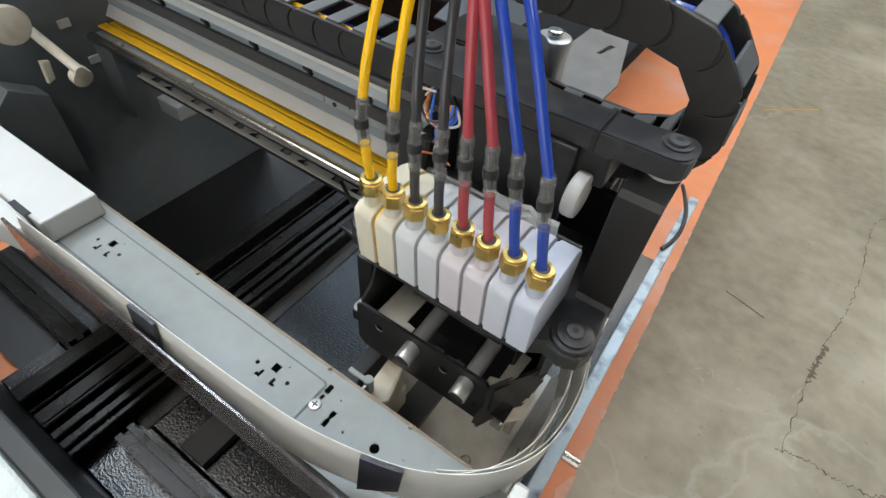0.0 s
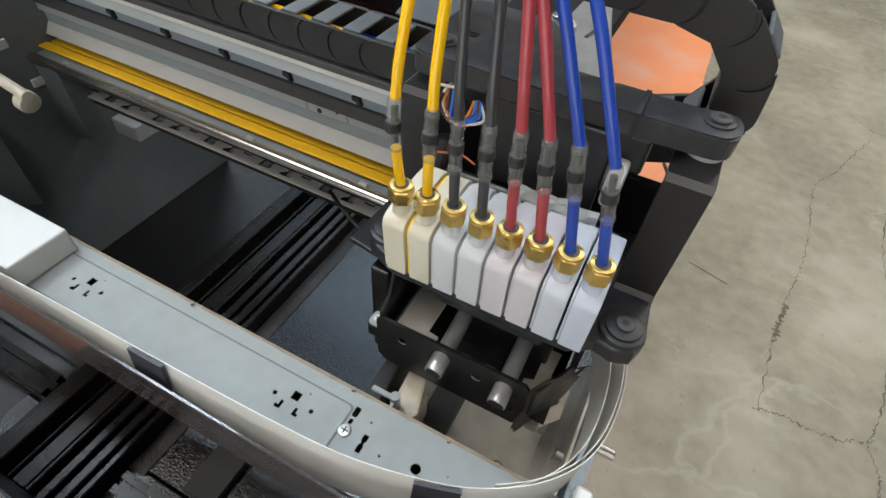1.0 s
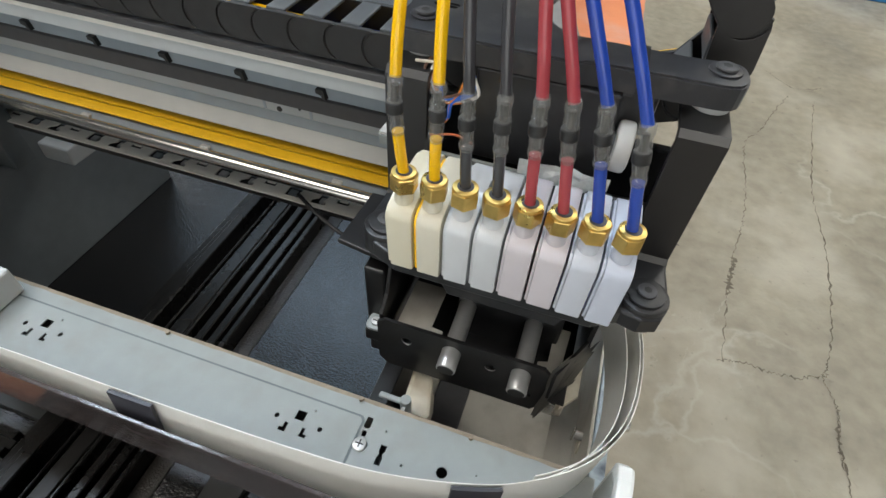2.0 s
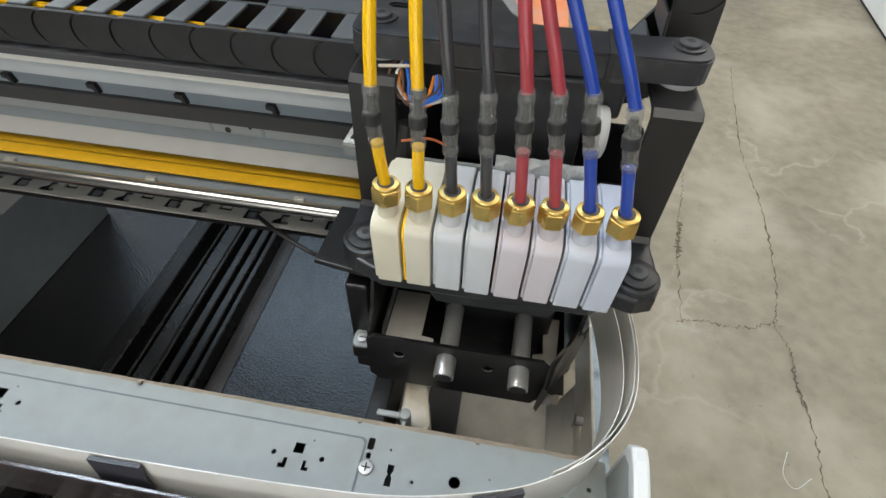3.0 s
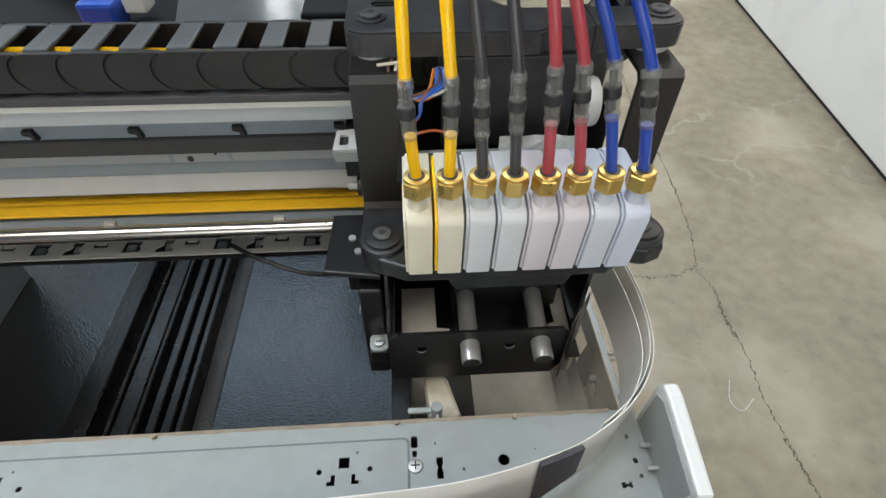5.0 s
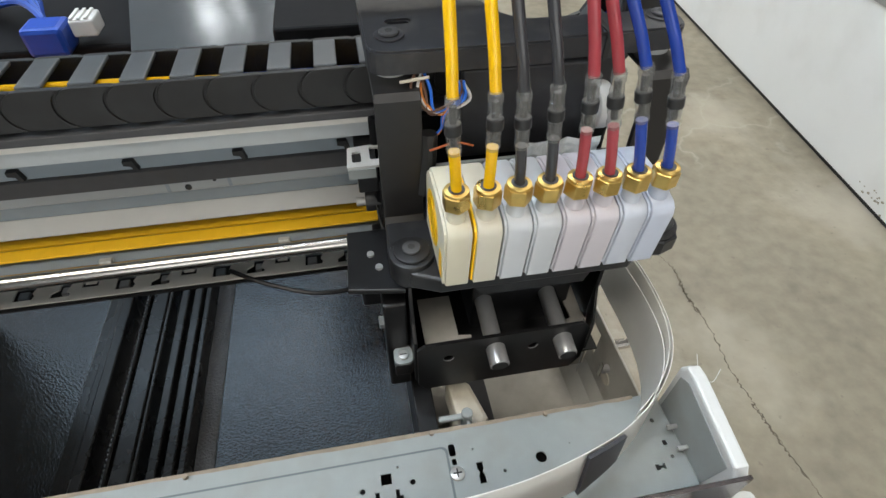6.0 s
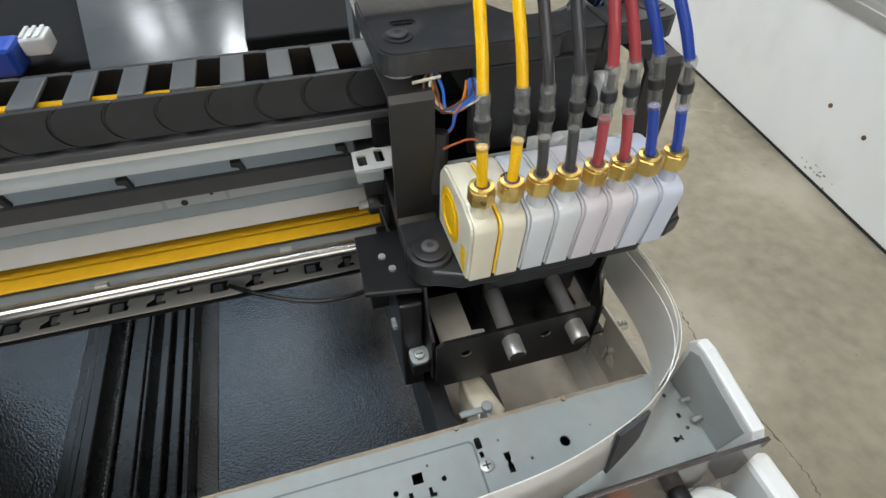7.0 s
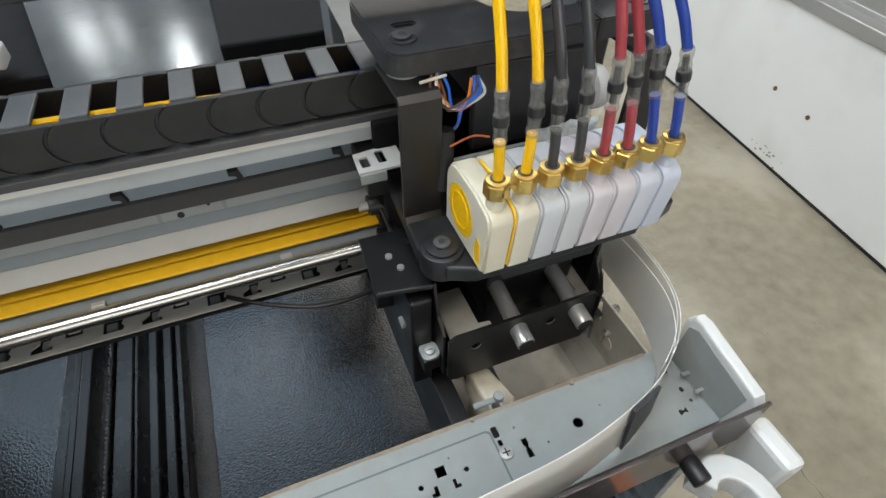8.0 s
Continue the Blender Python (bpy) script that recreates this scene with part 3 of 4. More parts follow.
bs = part("screw", cyl((-0.050, -0.001, 0.0), (-0.050, -0.001, 0.002), 0.0042, 18, bevel=0.0008), SCREW, beam, "cross-head zinc screw", True)
part("cross_slot", box(-0.0525, -0.0475, -0.0014, -0.0006, 0.0019, 0.0022), GAP_BLACK, bs)
part("cross_slot", box(-0.0504, -0.0496, -0.0035, 0.0015, 0.0019, 0.00225), GAP_BLACK, bs)
for sx, sy in ((-0.0605, 0.0245), (-0.2, 0.024), (0.01, 0.0242)):
    part("rivet", cyl((sx, sy, 0.001), (sx, sy, 0.003), 0.0014, 10), TAN_EDGE, beam)

# white end block on the beam
block = thing("end_block", (-0.4, 0, 0), "white plastic end block on the beam", "printer part")
part("block", box(-0.52, -0.313, -0.026, 0.020, 0.0012, 0.024, 0.002), WHITE_PLASTIC, block)
clamp = thing("cable_clamp", (-0.345, -0.032, 0.0), "white plastic cable clamp with dark tape", "clamp")
part("clamp_body", prism([(-0.36, -0.047), (-0.325, -0.040), (-0.318, -0.033), (-0.33, -0.0275), (-0.37, -0.0275)], "z", -0.012, 0.022, 0.003), WHITE_PLASTIC, clamp)
part("tape", box(-0.352, -0.328, -0.0285, -0.0235, 0.0245, 0.0255), TAPE, clamp, "dark adhesive tape")

# right end cheek
cheek = thing("end_cheek", (0.095, 0, -0.2), "white plastic end cheek of the printer", "printer part")
part("cheek_plate", prism([(-0.041, -0.05), (-0.041, 0.031), (-0.037, 0.0375), (0.010, 0.0462), (0.017, 0.0455), (0.021, 0.039), (0.022, -0.05)], "x", 0.0840, 0.0925, 0.0018), WHITE_PLASTIC, cheek)
part("inner_face", prism([(-0.0305, 0.0003), (-0.0345, 0.0315), (0.0100, 0.0400), (0.0165, 0.0360), (0.0175, 0.0003)], "x", 0.08345, 0.0839), SHEET, cheek, "pale grey metal inner face")
part("side_body", box(0.0892, 0.1000, -0.03, 0.46, -0.235, -0.0505, 0.001), FOIL, cheek, "blue and white side panel with chipped paint")
part("inner_wall", box(0.0790, 0.0812, 0.0275, 0.20, -0.0859, -0.012, 0.0006), SHEET_WARM, cheek)
part("stud", cyl((0.1001, 0.097, -0.056), (0.114, 0.097, -0.056), 0.0042, 12, bevel=0.0006), STEEL, cheek, "bare steel stud")
for sy in (0.001, -0.012):
    part("screw", cyl((0.0775, sy, 0.006), (0.0834, sy, 0.006), 0.0014, 10), SCREW, cheek)
loop = thing("side_cable", (0.1, 0.4, -0.05), "thin black cable looped at the printer's side panel", "cable")
part("cable", tube(smooth_path([(0.076, 0.470, -0.048), (0.084, 0.452, -0.048), (0.094, 0.424, -0.048), (0.098, 0.392, -0.048), (0.095, 0.366, -0.048), (0.090, 0.350, -0.048)], 6), 0.0022, 8), BLACK_PLASTIC, loop, smooth=True)
arm = thing("hinge_arm", (0.085, -0.06, -0.02), "white curved plastic hinge arm", "printer part")
arc = [(0.060 + 0.024 * math.cos(a), -0.075 + 0.030 * math.sin(a)) for a in [radians(v) for v in range(130, -11, -14)]]
arc2 = [(0.060 + 0.012 * math.cos(a), -0.077 + 0.017 * math.sin(a)) for a in [radians(v) for v in range(-10, 131, 14)]]
part("arm", prism(arc + arc2, "z", -0.02, 0.0, 0.002), WHITE_PLASTIC, arm)
part("end_cap", box(0.089, 0.104, -0.073, -0.0405, -0.03, 0.012, 0.004), WHITE_PLASTIC, arm)
cover = thing("smoked_cover", (-0.1, -0.038, -0.02), "smoked acrylic front cover strip with scuffed edge", "cover")
part("strip", box(-0.32, 0.0900, -0.0435, -0.0412, -0.006, 0.0385, 0.0005), SMOKED, cover)
part("hinge_knob", cyl((0.046, -0.0436, 0.002), (0.046, -0.058, 0.002), 0.006, 14, bevel=0.001), BLACK_PLASTIC, cover, "black plastic hinge knob", True)

# ---- service station under the head ----
tray = thing("service_tray", (0.01, 0.07, -0.09), "stained bare metal service tray under the print head", "printer part")
part("floor_sheet", box(-0.052, 0.0835, 0.0262, 0.17, -0.088, -0.086), SHEET_WARM, tray)
part("fold", prism([(0.062, -0.0859), (0.066, -0.0859), (0.0788, -0.066), (0.0788, -0.070)], "y", 0.0275, 0.17), SHEET_WARM, tray)
part("dark_pad", box(-0.03, -0.005, 0.03, 0.10, -0.0859, -0.078, 0.001), RAIL_DARK, tray)
part("side_rail", box(-0.066, -0.0525, 0.0285, 0.30, -0.12, -0.035, 0.001), BLACK_METAL, tray, "black side rail")
part("disc", cyl((0.0780, 0.0655, -0.0465), (0.0790, 0.0655, -0.0465), 0.0058, 18), CREAM_PLASTIC, tray)
ws = part("wing_screw", cyl((0.0735, 0.067, -0.036), (0.079, 0.067, -0.036), 0.0030, 12), STEEL_PIN, tray)
part("wing", box(0.0722, 0.0735, 0.0655, 0.0685, -0.0435, -0.0285, 0.0004), STEEL, ws)
part("spring_clip", tube(smooth_path([(0.040 + 0.004 * math.cos(a), 0.060 + 0.004 * math.sin(a), -0.084) for a in [radians(v) for v in range(0, 340, 30)]], 3), 0.0007, 6), TAN_EDGE, tray)
wiper = thing("wiper_lever", (-0.03, 0.05, -0.09), "dirty cream plastic wiper lever", "printer part")
part("lever", prism([(-0.040, 0.034), (-0.024, 0.033), (-0.020, 0.040), (-0.027, 0.066), (-0.036, 0.075), (-0.043, 0.070)], "z", -0.050, -0.022, 0.003), CREAM_PLASTIC, wiper)
part("stem", box(-0.04, -0.026, 0.04, 0.07, -0.0859, -0.0505, 0.002), CREAM_PLASTIC, wiper)
lock = thing("wing_nut", (-0.045, 0.034, -0.02), "small zinc wing nut at the beam edge", "fastener")
part("bar", box(-0.054, -0.036, 0.0345, 0.0385, -0.010, -0.007, 0.0012), SHEET, lock)
part("barrel", cyl((-0.036, 0.0365, -0.02), (-0.036, 0.0365, -0.004), 0.0036, 14, bevel=0.0006), SHEET, lock)
part("tail", box(-0.037, -0.035, 0.0271, 0.0340, -0.018, -0.008), SHEET, lock)

# ---- the gantry rail ----
RX0, RX1 = -0.62, 0.050
rail = thing("gantry_rail", (-0.25, 0.19, 0.0), "pale grey folded sheet-metal gantry rail", "rail")
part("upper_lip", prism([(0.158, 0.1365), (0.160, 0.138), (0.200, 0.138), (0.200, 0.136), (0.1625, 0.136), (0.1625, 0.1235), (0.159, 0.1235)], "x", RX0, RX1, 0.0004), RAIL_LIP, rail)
# paler strip that paints the highlight on the lip's top edge
part("lip_edge", box(RX0, RX1, 0.1562, 0.1579, 0.1338, 0.1380, 0.0004), STRIP_WHITE, rail, "cream highlight painted along the upper edge")
# the grey walls carry the shade under the lip in their colour
part("upper_wall", box(RX0, RX1, 0.1845, 0.1868, 0.0975, 0.1359), RAIL_SHADE, rail)
part("dark_strip", prism([(0.1825, 0.0850), (0.1822, 0.0965), (0.1835, 0.0974), (0.1905, 0.0974), (0.1905, 0.0850)], "x", RX0, RX1), RAIL_DARK, rail, "dark strip along the rail")
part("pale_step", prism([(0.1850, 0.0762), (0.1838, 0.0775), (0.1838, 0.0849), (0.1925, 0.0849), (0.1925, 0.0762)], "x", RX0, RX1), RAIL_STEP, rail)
# the recess's shade is painted as a darker wall
part("lower_wall", box(RX0, RX1, 0.1878, 0.1935, 0.0645, 0.0761), RAIL_SHADE, rail)
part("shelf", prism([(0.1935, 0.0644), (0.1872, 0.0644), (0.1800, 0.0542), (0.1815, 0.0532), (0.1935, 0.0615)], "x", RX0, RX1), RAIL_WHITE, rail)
part("channel_back", box(RX0, RX1, 0.1905, 0.1930, 0.030, 0.0614), RAIL_SHADE, rail)
part("channel_floor", box(RX0, RX1, 0.1615, 0.1900, 0.0395, 0.0410), RAIL_SHADE, rail)
part("backing", box(RX0, RX1, 0.2005, 0.215, 0.03, 0.1355), GREY_PANEL, rail)
for k in range(8):
    tx = -0.0965 - 0.0652 * k
    part("hook", prism([(tx + 0.001, 0.1060), (tx + 0.0070, 0.1060), (tx + 0.0078, 0.1025), (tx + 0.0088, 0.0990), (tx + 0.0058, 0.0990), (tx + 0.0050, 0.1020), (tx + 0.001, 0.1030)], "y", 0.1806, 0.1844), GAP_BLACK, rail, "black plastic hook")
# thin darker plates paint the shade at the joints
for px in (-0.2090, -0.1700):
    part("joint", box(px, px + 0.0022, 0.1832, 0.1837, 0.0778, 0.0846), RAIL_SHADE, rail, "shaded joint in the step")
# black discs on the step paint the dark of two holes
part("hole", cyl((-0.1955, 0.1833, 0.0800), (-0.1955, 0.1839, 0.0800), 0.0022, 12), GAP_BLACK, rail)
part("hole", cyl((-0.1780, 0.1833, 0.0838), (-0.1780, 0.1839, 0.0838), 0.0011, 10), GAP_BLACK, rail)

rod = thing("guide_rod", (-0.25, 0.160, 0.037), "polished steel guide rod along the gantry", "rod")
part("shaft", cyl((RX0, 0.157, 0.038), (-0.03, 0.157, 0.038), 0.0055, 28), STEEL, rod, smooth=True)
for k in range(5):
    tx = -0.141 - 0.116 * k
    part("clip", box(tx - 0.004, tx + 0.004, 0.1600, 0.1638, 0.0411, 0.0440, 0.0006), SCREW, rod, "small bright spring clip")

belt = thing("drive_belt", (-0.25, 0.176, 0.041), "yellow toothed drive belt in two runs", "belt")
part("run", box(RX0, -0.052, 0.1676, 0.1775, 0.0452, 0.0470, 0.0003), BELT_YELLOW, belt)
part("run", box(RX0, -0.052, 0.1808, 0.1895, 0.0440, 0.0458, 0.0003), BELT_YELLOW, belt)

strip = thing("punched_strip", (-0.25, 0.180, -0.002), "cream sheet-metal strip with punched slots and tabs", "rail")
cuts, tabs = [], []
SY, SZ = 0.1725, -0.002
for k in range(7):
    x = -0.082 - 0.0702 * k
    if x > -0.09:
        continue
    cuts.append([(x - 0.0055, SY + 0.0110), (x + 0.0060, SY + 0.0110), (x + 0.0060, SY + 0.0170), (x + 0.0038, SY + 0.0170), (x + 0.0038, SY + 0.0142), (x - 0.0035, SY + 0.0142), (x - 0.0035, SY + 0.0170), (x - 0.0055, SY + 0.0170)])
for k in range(8):
    x = -0.0570 - 0.0698 * k
    cuts.append([(x - 0.0075, SY + 0.0050), (x + 0.0055, SY + 0.0050), (x + 0.0065, SY + 0.0085), (x + 0.0045, SY + 0.0110), (x + 0.0065, SY + 0.0175), (x - 0.0075, SY + 0.0180)])
    tabs.append((x - 0.006, x + 0.001, k % 2))
for k in range(8):
    x = -0.1020 - 0.0698 * k
    cuts.append([(x - 0.0070, SY + 0.0040), (x + 0.0065, SY + 0.0045), (x + 0.0065, SY + 0.0075), (x + 0.0035, SY + 0.0090), (x + 0.0065, SY + 0.0180), (x - 0.0020, SY + 0.0180), (x - 0.0020, SY + 0.0120), (x - 0.0070, SY + 0.0085)])
    tabs.append((x - 0.001, x + 0.0035, 1))
part("strip", pierced([(RX0, SY), (-0.03, SY), (-0.03, SY + 0.0205), (RX0, SY + 0.0205)], [c for c in cuts if c[0][0] > RX0 + 0.01], SZ, 0.0012), STRIP_WHITE, strip)
for a, b, bright in tabs:
    if a > RX0 + 0.01:
        part("tab", box(a, b, SY + 0.0085, SY + 0.0150, SZ - 0.0042, SZ - 0.0018, 0.0004), STEEL_PIN if bright else RAIL_SHADE, strip)
part("back_fold", box(RX0, -0.03, SY + 0.0206, SY + 0.0220, SZ - 0.016, SZ + 0.026), RAIL_SHADE, strip)
# black sheet below the strip paints its slots dark
part("dark_inside", box(RX0, -0.03, SY + 0.003, SY + 0.0205, SZ - 0.009, SZ - 0.0062), GAP_BLACK, strip)

sensor_cable = thing("sensor_cable", (-0.14, 0.16, -0.01), "thin black cable under the rail", "cable")
part("cable", tube(smooth_path([(-0.19, 0.178, 0.002), (-0.165, 0.166, -0.004), (-0.13, 0.152, -0.006), (-0.100, 0.142, 0.004), (-0.085, 0.135, 0.018)], 6), 0.0018, 8), BLACK_PLASTIC, sensor_cable, smooth=True)
part("plug", box(-0.092, -0.078, 0.118, 0.132, 0.012, 0.028, 0.0015), BLACK_PLASTIC, sensor_cable)

# ---- left end of the gantry ----
endframe = thing("printer_side", (-0.52, 0.1, TABLE), "dark grey end frame with shafts and tabs", "printer frame")
part("side_plate", box(-0.545, -0.535, 0.03, 0.35, -0.2149, 0.20, 0.001), GREY_PANEL, endframe)
part("lower_flange", prism([(0.03, -0.06), (0.03, 0.012), (0.05, 0.030), (0.082, 0.010), (0.082, -0.09)], "x", -0.5349, -0.505, 0.001), GREY_PANEL, endframe)
part("post", box(-0.5349, -0.50, 0.155, 0.178, -0.05, 0.035, 0.001), GREY_PANEL, endframe)
part("blue_guide", box(-0.5, -0.462, 0.185, 0.225, -0.055, -0.035, 0.002), RAIL_STEP, endframe)
kn = part("knob", cyl((-0.515, 0.080, 0.083), (-0.505, 0.080, 0.083), 0.018, 24, bevel=0.002), CREAM_PLASTIC, endframe, "cream plastic disc", True)
part("shaft", cyl((-0.5349, 0.103, 0.062), (-0.46, 0.103, 0.045), 0.005, 14), CREAM_PLASTIC, endframe, smooth=True)
part("wheel", cyl((-0.475, 0.105, 0.037), (-0.465, 0.105, 0.035), 0.010, 18, bevel=0.001), CREAM_PLASTIC, endframe, smooth=True)
part("pawl", prism([(0.088, 0.045), (0.096, 0.043), (0.094, 0.025), (0.086, 0.022)], "x", -0.51, -0.503, 0.001), CREAM_PLASTIC, endframe)
for ty, tz in ((0.055, -0.02), (0.135, 0.06), (0.15, 0.015)):
    part("tab", box(-0.5349, -0.532, ty - 0.006, ty + 0.006, tz - 0.004, tz + 0.004), RAIL_WHITE, endframe)

# ---- behind the gantry ----
rear = thing("rear_deck", (-0.2, 0.6, TABLE), "black rear deck of the printer", "printer frame")
part("deck", box(-0.55, -0.137, 0.40, 1.0, 0.064, 0.085, 0.003), REAR_BLACK, rear)
part("support", box(-0.55, -0.26, 0.5201, 0.99, -0.0790, 0.0639), REAR_BLACK, rear)
part("shiny_sheet", prism([(-0.262, 0.33), (-0.14, 0.33), (-0.138, 0.75), (-0.36, 0.75)], "z", 0.098, 0.1, 0.0003), SHINY, rear, "polished steel sheet tinted for mirrored sky")
part("sheet_foot", box(-0.24, -0.16, 0.37, 0.7, 0.0851, 0.0979), BLACK_METAL, rear)
BACK = Vector((-0.111, -0.107, 0.301))


def set_back(ob, factor=1.45):
    """Moves a thing away to the back and enlarges it to its true size."""
    ob.location = BACK + (ob.location - BACK) * factor
    ob.scale = (factor,) * 3


set_back(rear)
rear_plate = thing("rear_plate", (-0.03, 0.3, 0.085), "grey-brown slotted metal plate behind the gantry", "printer part")
part("plate", pierced([(-0.066, 0.225), (0.002, 0.225), (0.004, 0.291), (-0.018, 0.373), (-0.036, 0.45), (-0.052, 0.45), (-0.056, 0.3)],
                      [[(-0.031, 0.330), (-0.027, 0.331), (-0.022, 0.352), (-0.027, 0.353)]], 0.13, 0.002), PLATE_BROWN, rear_plate)
part("leg", box(-0.052, -0.034, 0.37, 0.41, TABLE, 0.1278, 0.001), GREY_PANEL, rear_plate)
part("black_cover", box(-0.150, -0.030, 0.4102, 0.66, 0.064, 0.085, 0.003), REAR_BLACK, rear_plate, "flat matt black cover")
motor = thing("motor", (-0.022, 0.205, 0.14), "small bright metal motor can behind the chain", "motor")
part("can", cyl((-0.026, 0.212, 0.1302), (-0.026, 0.212, 0.186), 0.0115, 28, bevel=0.002), STEEL_PIN, motor, smooth=True)
part("cap", cyl((-0.026, 0.212, 0.1861), (-0.026, 0.212, 0.190), 0.005, 18, bevel=0.001), STEEL, motor, smooth=True)
conn = thing("cable_plug", (-0.33, 0.40, 0.086), "blue cable bundle with a white plug", "plug")
plug = part("plug", box(-0.325, -0.305, 0.395, 0.42, 0.095, 0.110, 0.002), WHITE_PLASTIC, conn)
for k in range(3):
    part("ridge", box(-0.3235 + 0.006 * k, -0.3205 + 0.006 * k, 0.396, 0.419, 0.1101, 0.1118, 0.0006), WHITE_PLASTIC, plug)
part("blue_block", box(-0.36, -0.327, 0.38, 0.41, 0.0852, 0.11, 0.004), BLUE_PLASTIC, conn)
for k in range(4):
    part("wire", tube(smooth_path([(-0.34 - 0.003 * k, 0.40, 0.10), (-0.37, 0.43 + 0.01 * k, 0.115), (-0.42, 0.46 + 0.01 * k, 0.10), (-0.46, 0.5, 0.087)], 5), 0.003, 6), BLUE_PLASTIC, conn, smooth=True)
set_back(conn)
crate = thing("crate", (1.65, 4.7, FLOOR), "bright blue plastic crate on the floor", "crate")
part("crate_body", box(1.42, 1.95, 4.35, 5.0, FLOOR, FLOOR + 0.3, 0.02), shader("crate_blue", (0.05, 0.3, 0.75), 0.4), crate)

# ---- the flat cable ----
ffc = thing("flat_cable", (0.0, 0.0, 0.0), "white flat ribbon cable standing on edge, looped to the carriage", "cable")
LOW = [(0.064, 0.120, 0.036), (0.080, 0.110, 0.026), (0.0875, 0.090, 0.014), (0.0895, 0.067, 0.008), (0.0865, 0.045, 0.006), (0.0780, 0.0250, 0.006), (0.064, 0.0060, 0.007),
       (0.0440, -0.0090, 0.008), (0.0195, -0.0210, 0.0088), (-0.03, -0.0335, 0.010), (-0.075, -0.0368, 0.011), (-0.15, -0.0385, 0.012), (-0.24, -0.0385, 0.012), (-0.318, -0.0385, 0.010)]
HIGH = [(0.066, 0.124, 0.064), (0.082, 0.113, 0.056), (0.0900, 0.092, 0.049), (0.0920, 0.070, 0.046), (0.0895, 0.047, 0.045), (0.0815, 0.0275, 0.045), (0.0670, 0.0100, 0.045),
        (0.0468, -0.0045, 0.0455), (0.0220, -0.0160, 0.0467), (-0.022, -0.0272, 0.049), (-0.070, -0.0315, 0.050), (-0.15, -0.0340, 0.050), (-0.24, -0.0345, 0.046), (-0.318, -0.0345, 0.036)]


def band(low, high, thick, bm=None):
    """A flat band between a lower and an upper edge."""
    bm = bm or bmesh.new()
    rows = []
    for k, (a, b) in enumerate(zip(low, high)):
        d = low[min(k + 1, len(low) - 1)] - low[max(k - 1, 0)]
        s = Vector((d.y, -d.x, 0)).normalized() * thick
        rows.append([bm.verts.new(p) for p in (a, a + s, b + s, b)])
    for a, b in zip(rows, rows[1:]):
        for k in range(4):
            bm.faces.new((a[k], a[(k + 1) % 4], b[(k + 1) % 4], b[k]))
    bm.faces.new(rows[0])
    bm.faces.new(rows[-1][::-1])
    return bm


low, high = smooth_path(LOW, 16), smooth_path(HIGH, 16)
part("outer_band", band(low, high, 0.0005), CABLE_WHITE, ffc, smooth=True)
n = 16 * 7
move = Vector((-0.0018, 0.001, 0.0003))
part("inner_band", band([p + move for p in low[:n]], [p + move for p in high[:n]], 0.0005), CABLE_WHITE, ffc, smooth=True)
n = 16 * 7 - 4
fade = [Vector((-0.0105, 0.002, -0.001)) * (1 - (k / n) ** 2) for k in range(n)]
part("inner_band", band([p + f for p, f in zip(low, fade)], [p + f for p, f in zip(high, fade)], 0.0005), CABLE_WHITE, ffc, smooth=True)


def along(path, x):
    """The point of a path where its front run passes x."""
    return min((p for p in path if p.y < 0.02), key=lambda p: abs(p.x - x))


fine_low, fine_high = smooth_path(LOW, 40), smooth_path(HIGH, 40)
for l0, l1, h0, h1 in ((0.0083, 0.031, 0.0095, 0.0325), (-0.169, -0.143, -0.169, -0.143)):
    out = Vector((0.0002, -0.0011, 0.0004))
    lows = [along(fine_low, l0 + (l1 - l0) * k / 8) for k in range(9)]
    highs = [along(fine_high, h0 + (h1 - h0) * k / 8) for k in range(9)]
    part("tape", band([a.lerp(b, 0.02 + (0.36 * k / 8 if l0 > 0 else 0.0)) + out for k, (a, b) in enumerate(zip(lows, highs))], [b + out for b in highs], 0.002), TAPE, ffc, "dark adhesive tape")

# ---- the carriage ----
car = thing("print_carriage", (0.005, 0.09, 0.0), "black print carriage with steel pins and bracket frame", "print carriage")
# main deck under the dampers
part("deck", prism([(-0.064, 0.062), (-0.05, 0.056), (0.052, 0.056), (0.064, 0.0635), (0.0735, 0.0612), (0.0825, 0.0645), (0.0860, 0.074), (0.0845, 0.090), (0.078, 0.150), (-0.07, 0.150), (-0.074, 0.080)], "z", 0.0925, 0.1035, 0.0015), BLACK_PLASTIC, car)
part("deck_skirt", prism([(-0.036, 0.0995 - 0.01), (0.046, 0.0895), (0.038, 0.068), (-0.024, 0.068)], "y", 0.070, 0.078, 0.001), BLACK_PLASTIC, car)
part("head_block", box(-0.022, 0.045, 0.092, 0.13, 0.0, 0.0924, 0.002), BLACK_PLASTIC, car)
for bx in (-0.062, 0.0735):
    part("boss", cyl((bx, 0.075, 0.0905), (bx, 0.075, 0.1065), 0.0120, 24, bevel=0.0015), BLACK_PLASTIC, car, smooth=True)
    part("washer", cyl((bx, 0.075, 0.1066), (bx, 0.075, 0.1085), 0.0095, 24, bevel=0.0006), BLACK_PLASTIC, car, smooth=True)
    bolt(car, bx, 0.075, 0.1086, 0.0048, material=RAIL_DARK)
# left ear plate with two small screws
part("ear_plate", prism([(-0.098, 0.083), (-0.066, 0.078), (-0.060, 0.13), (-0.096, 0.13)], "z", 0.069, 0.073, 0.0008), BLACK_METAL, car)
for ex, ey in ((-0.083, 0.108), (-0.079, 0.097)):
    part("screw", cyl((ex, ey, 0.073), (ex, ey, 0.0745), 0.0022, 12), SCREW, car)
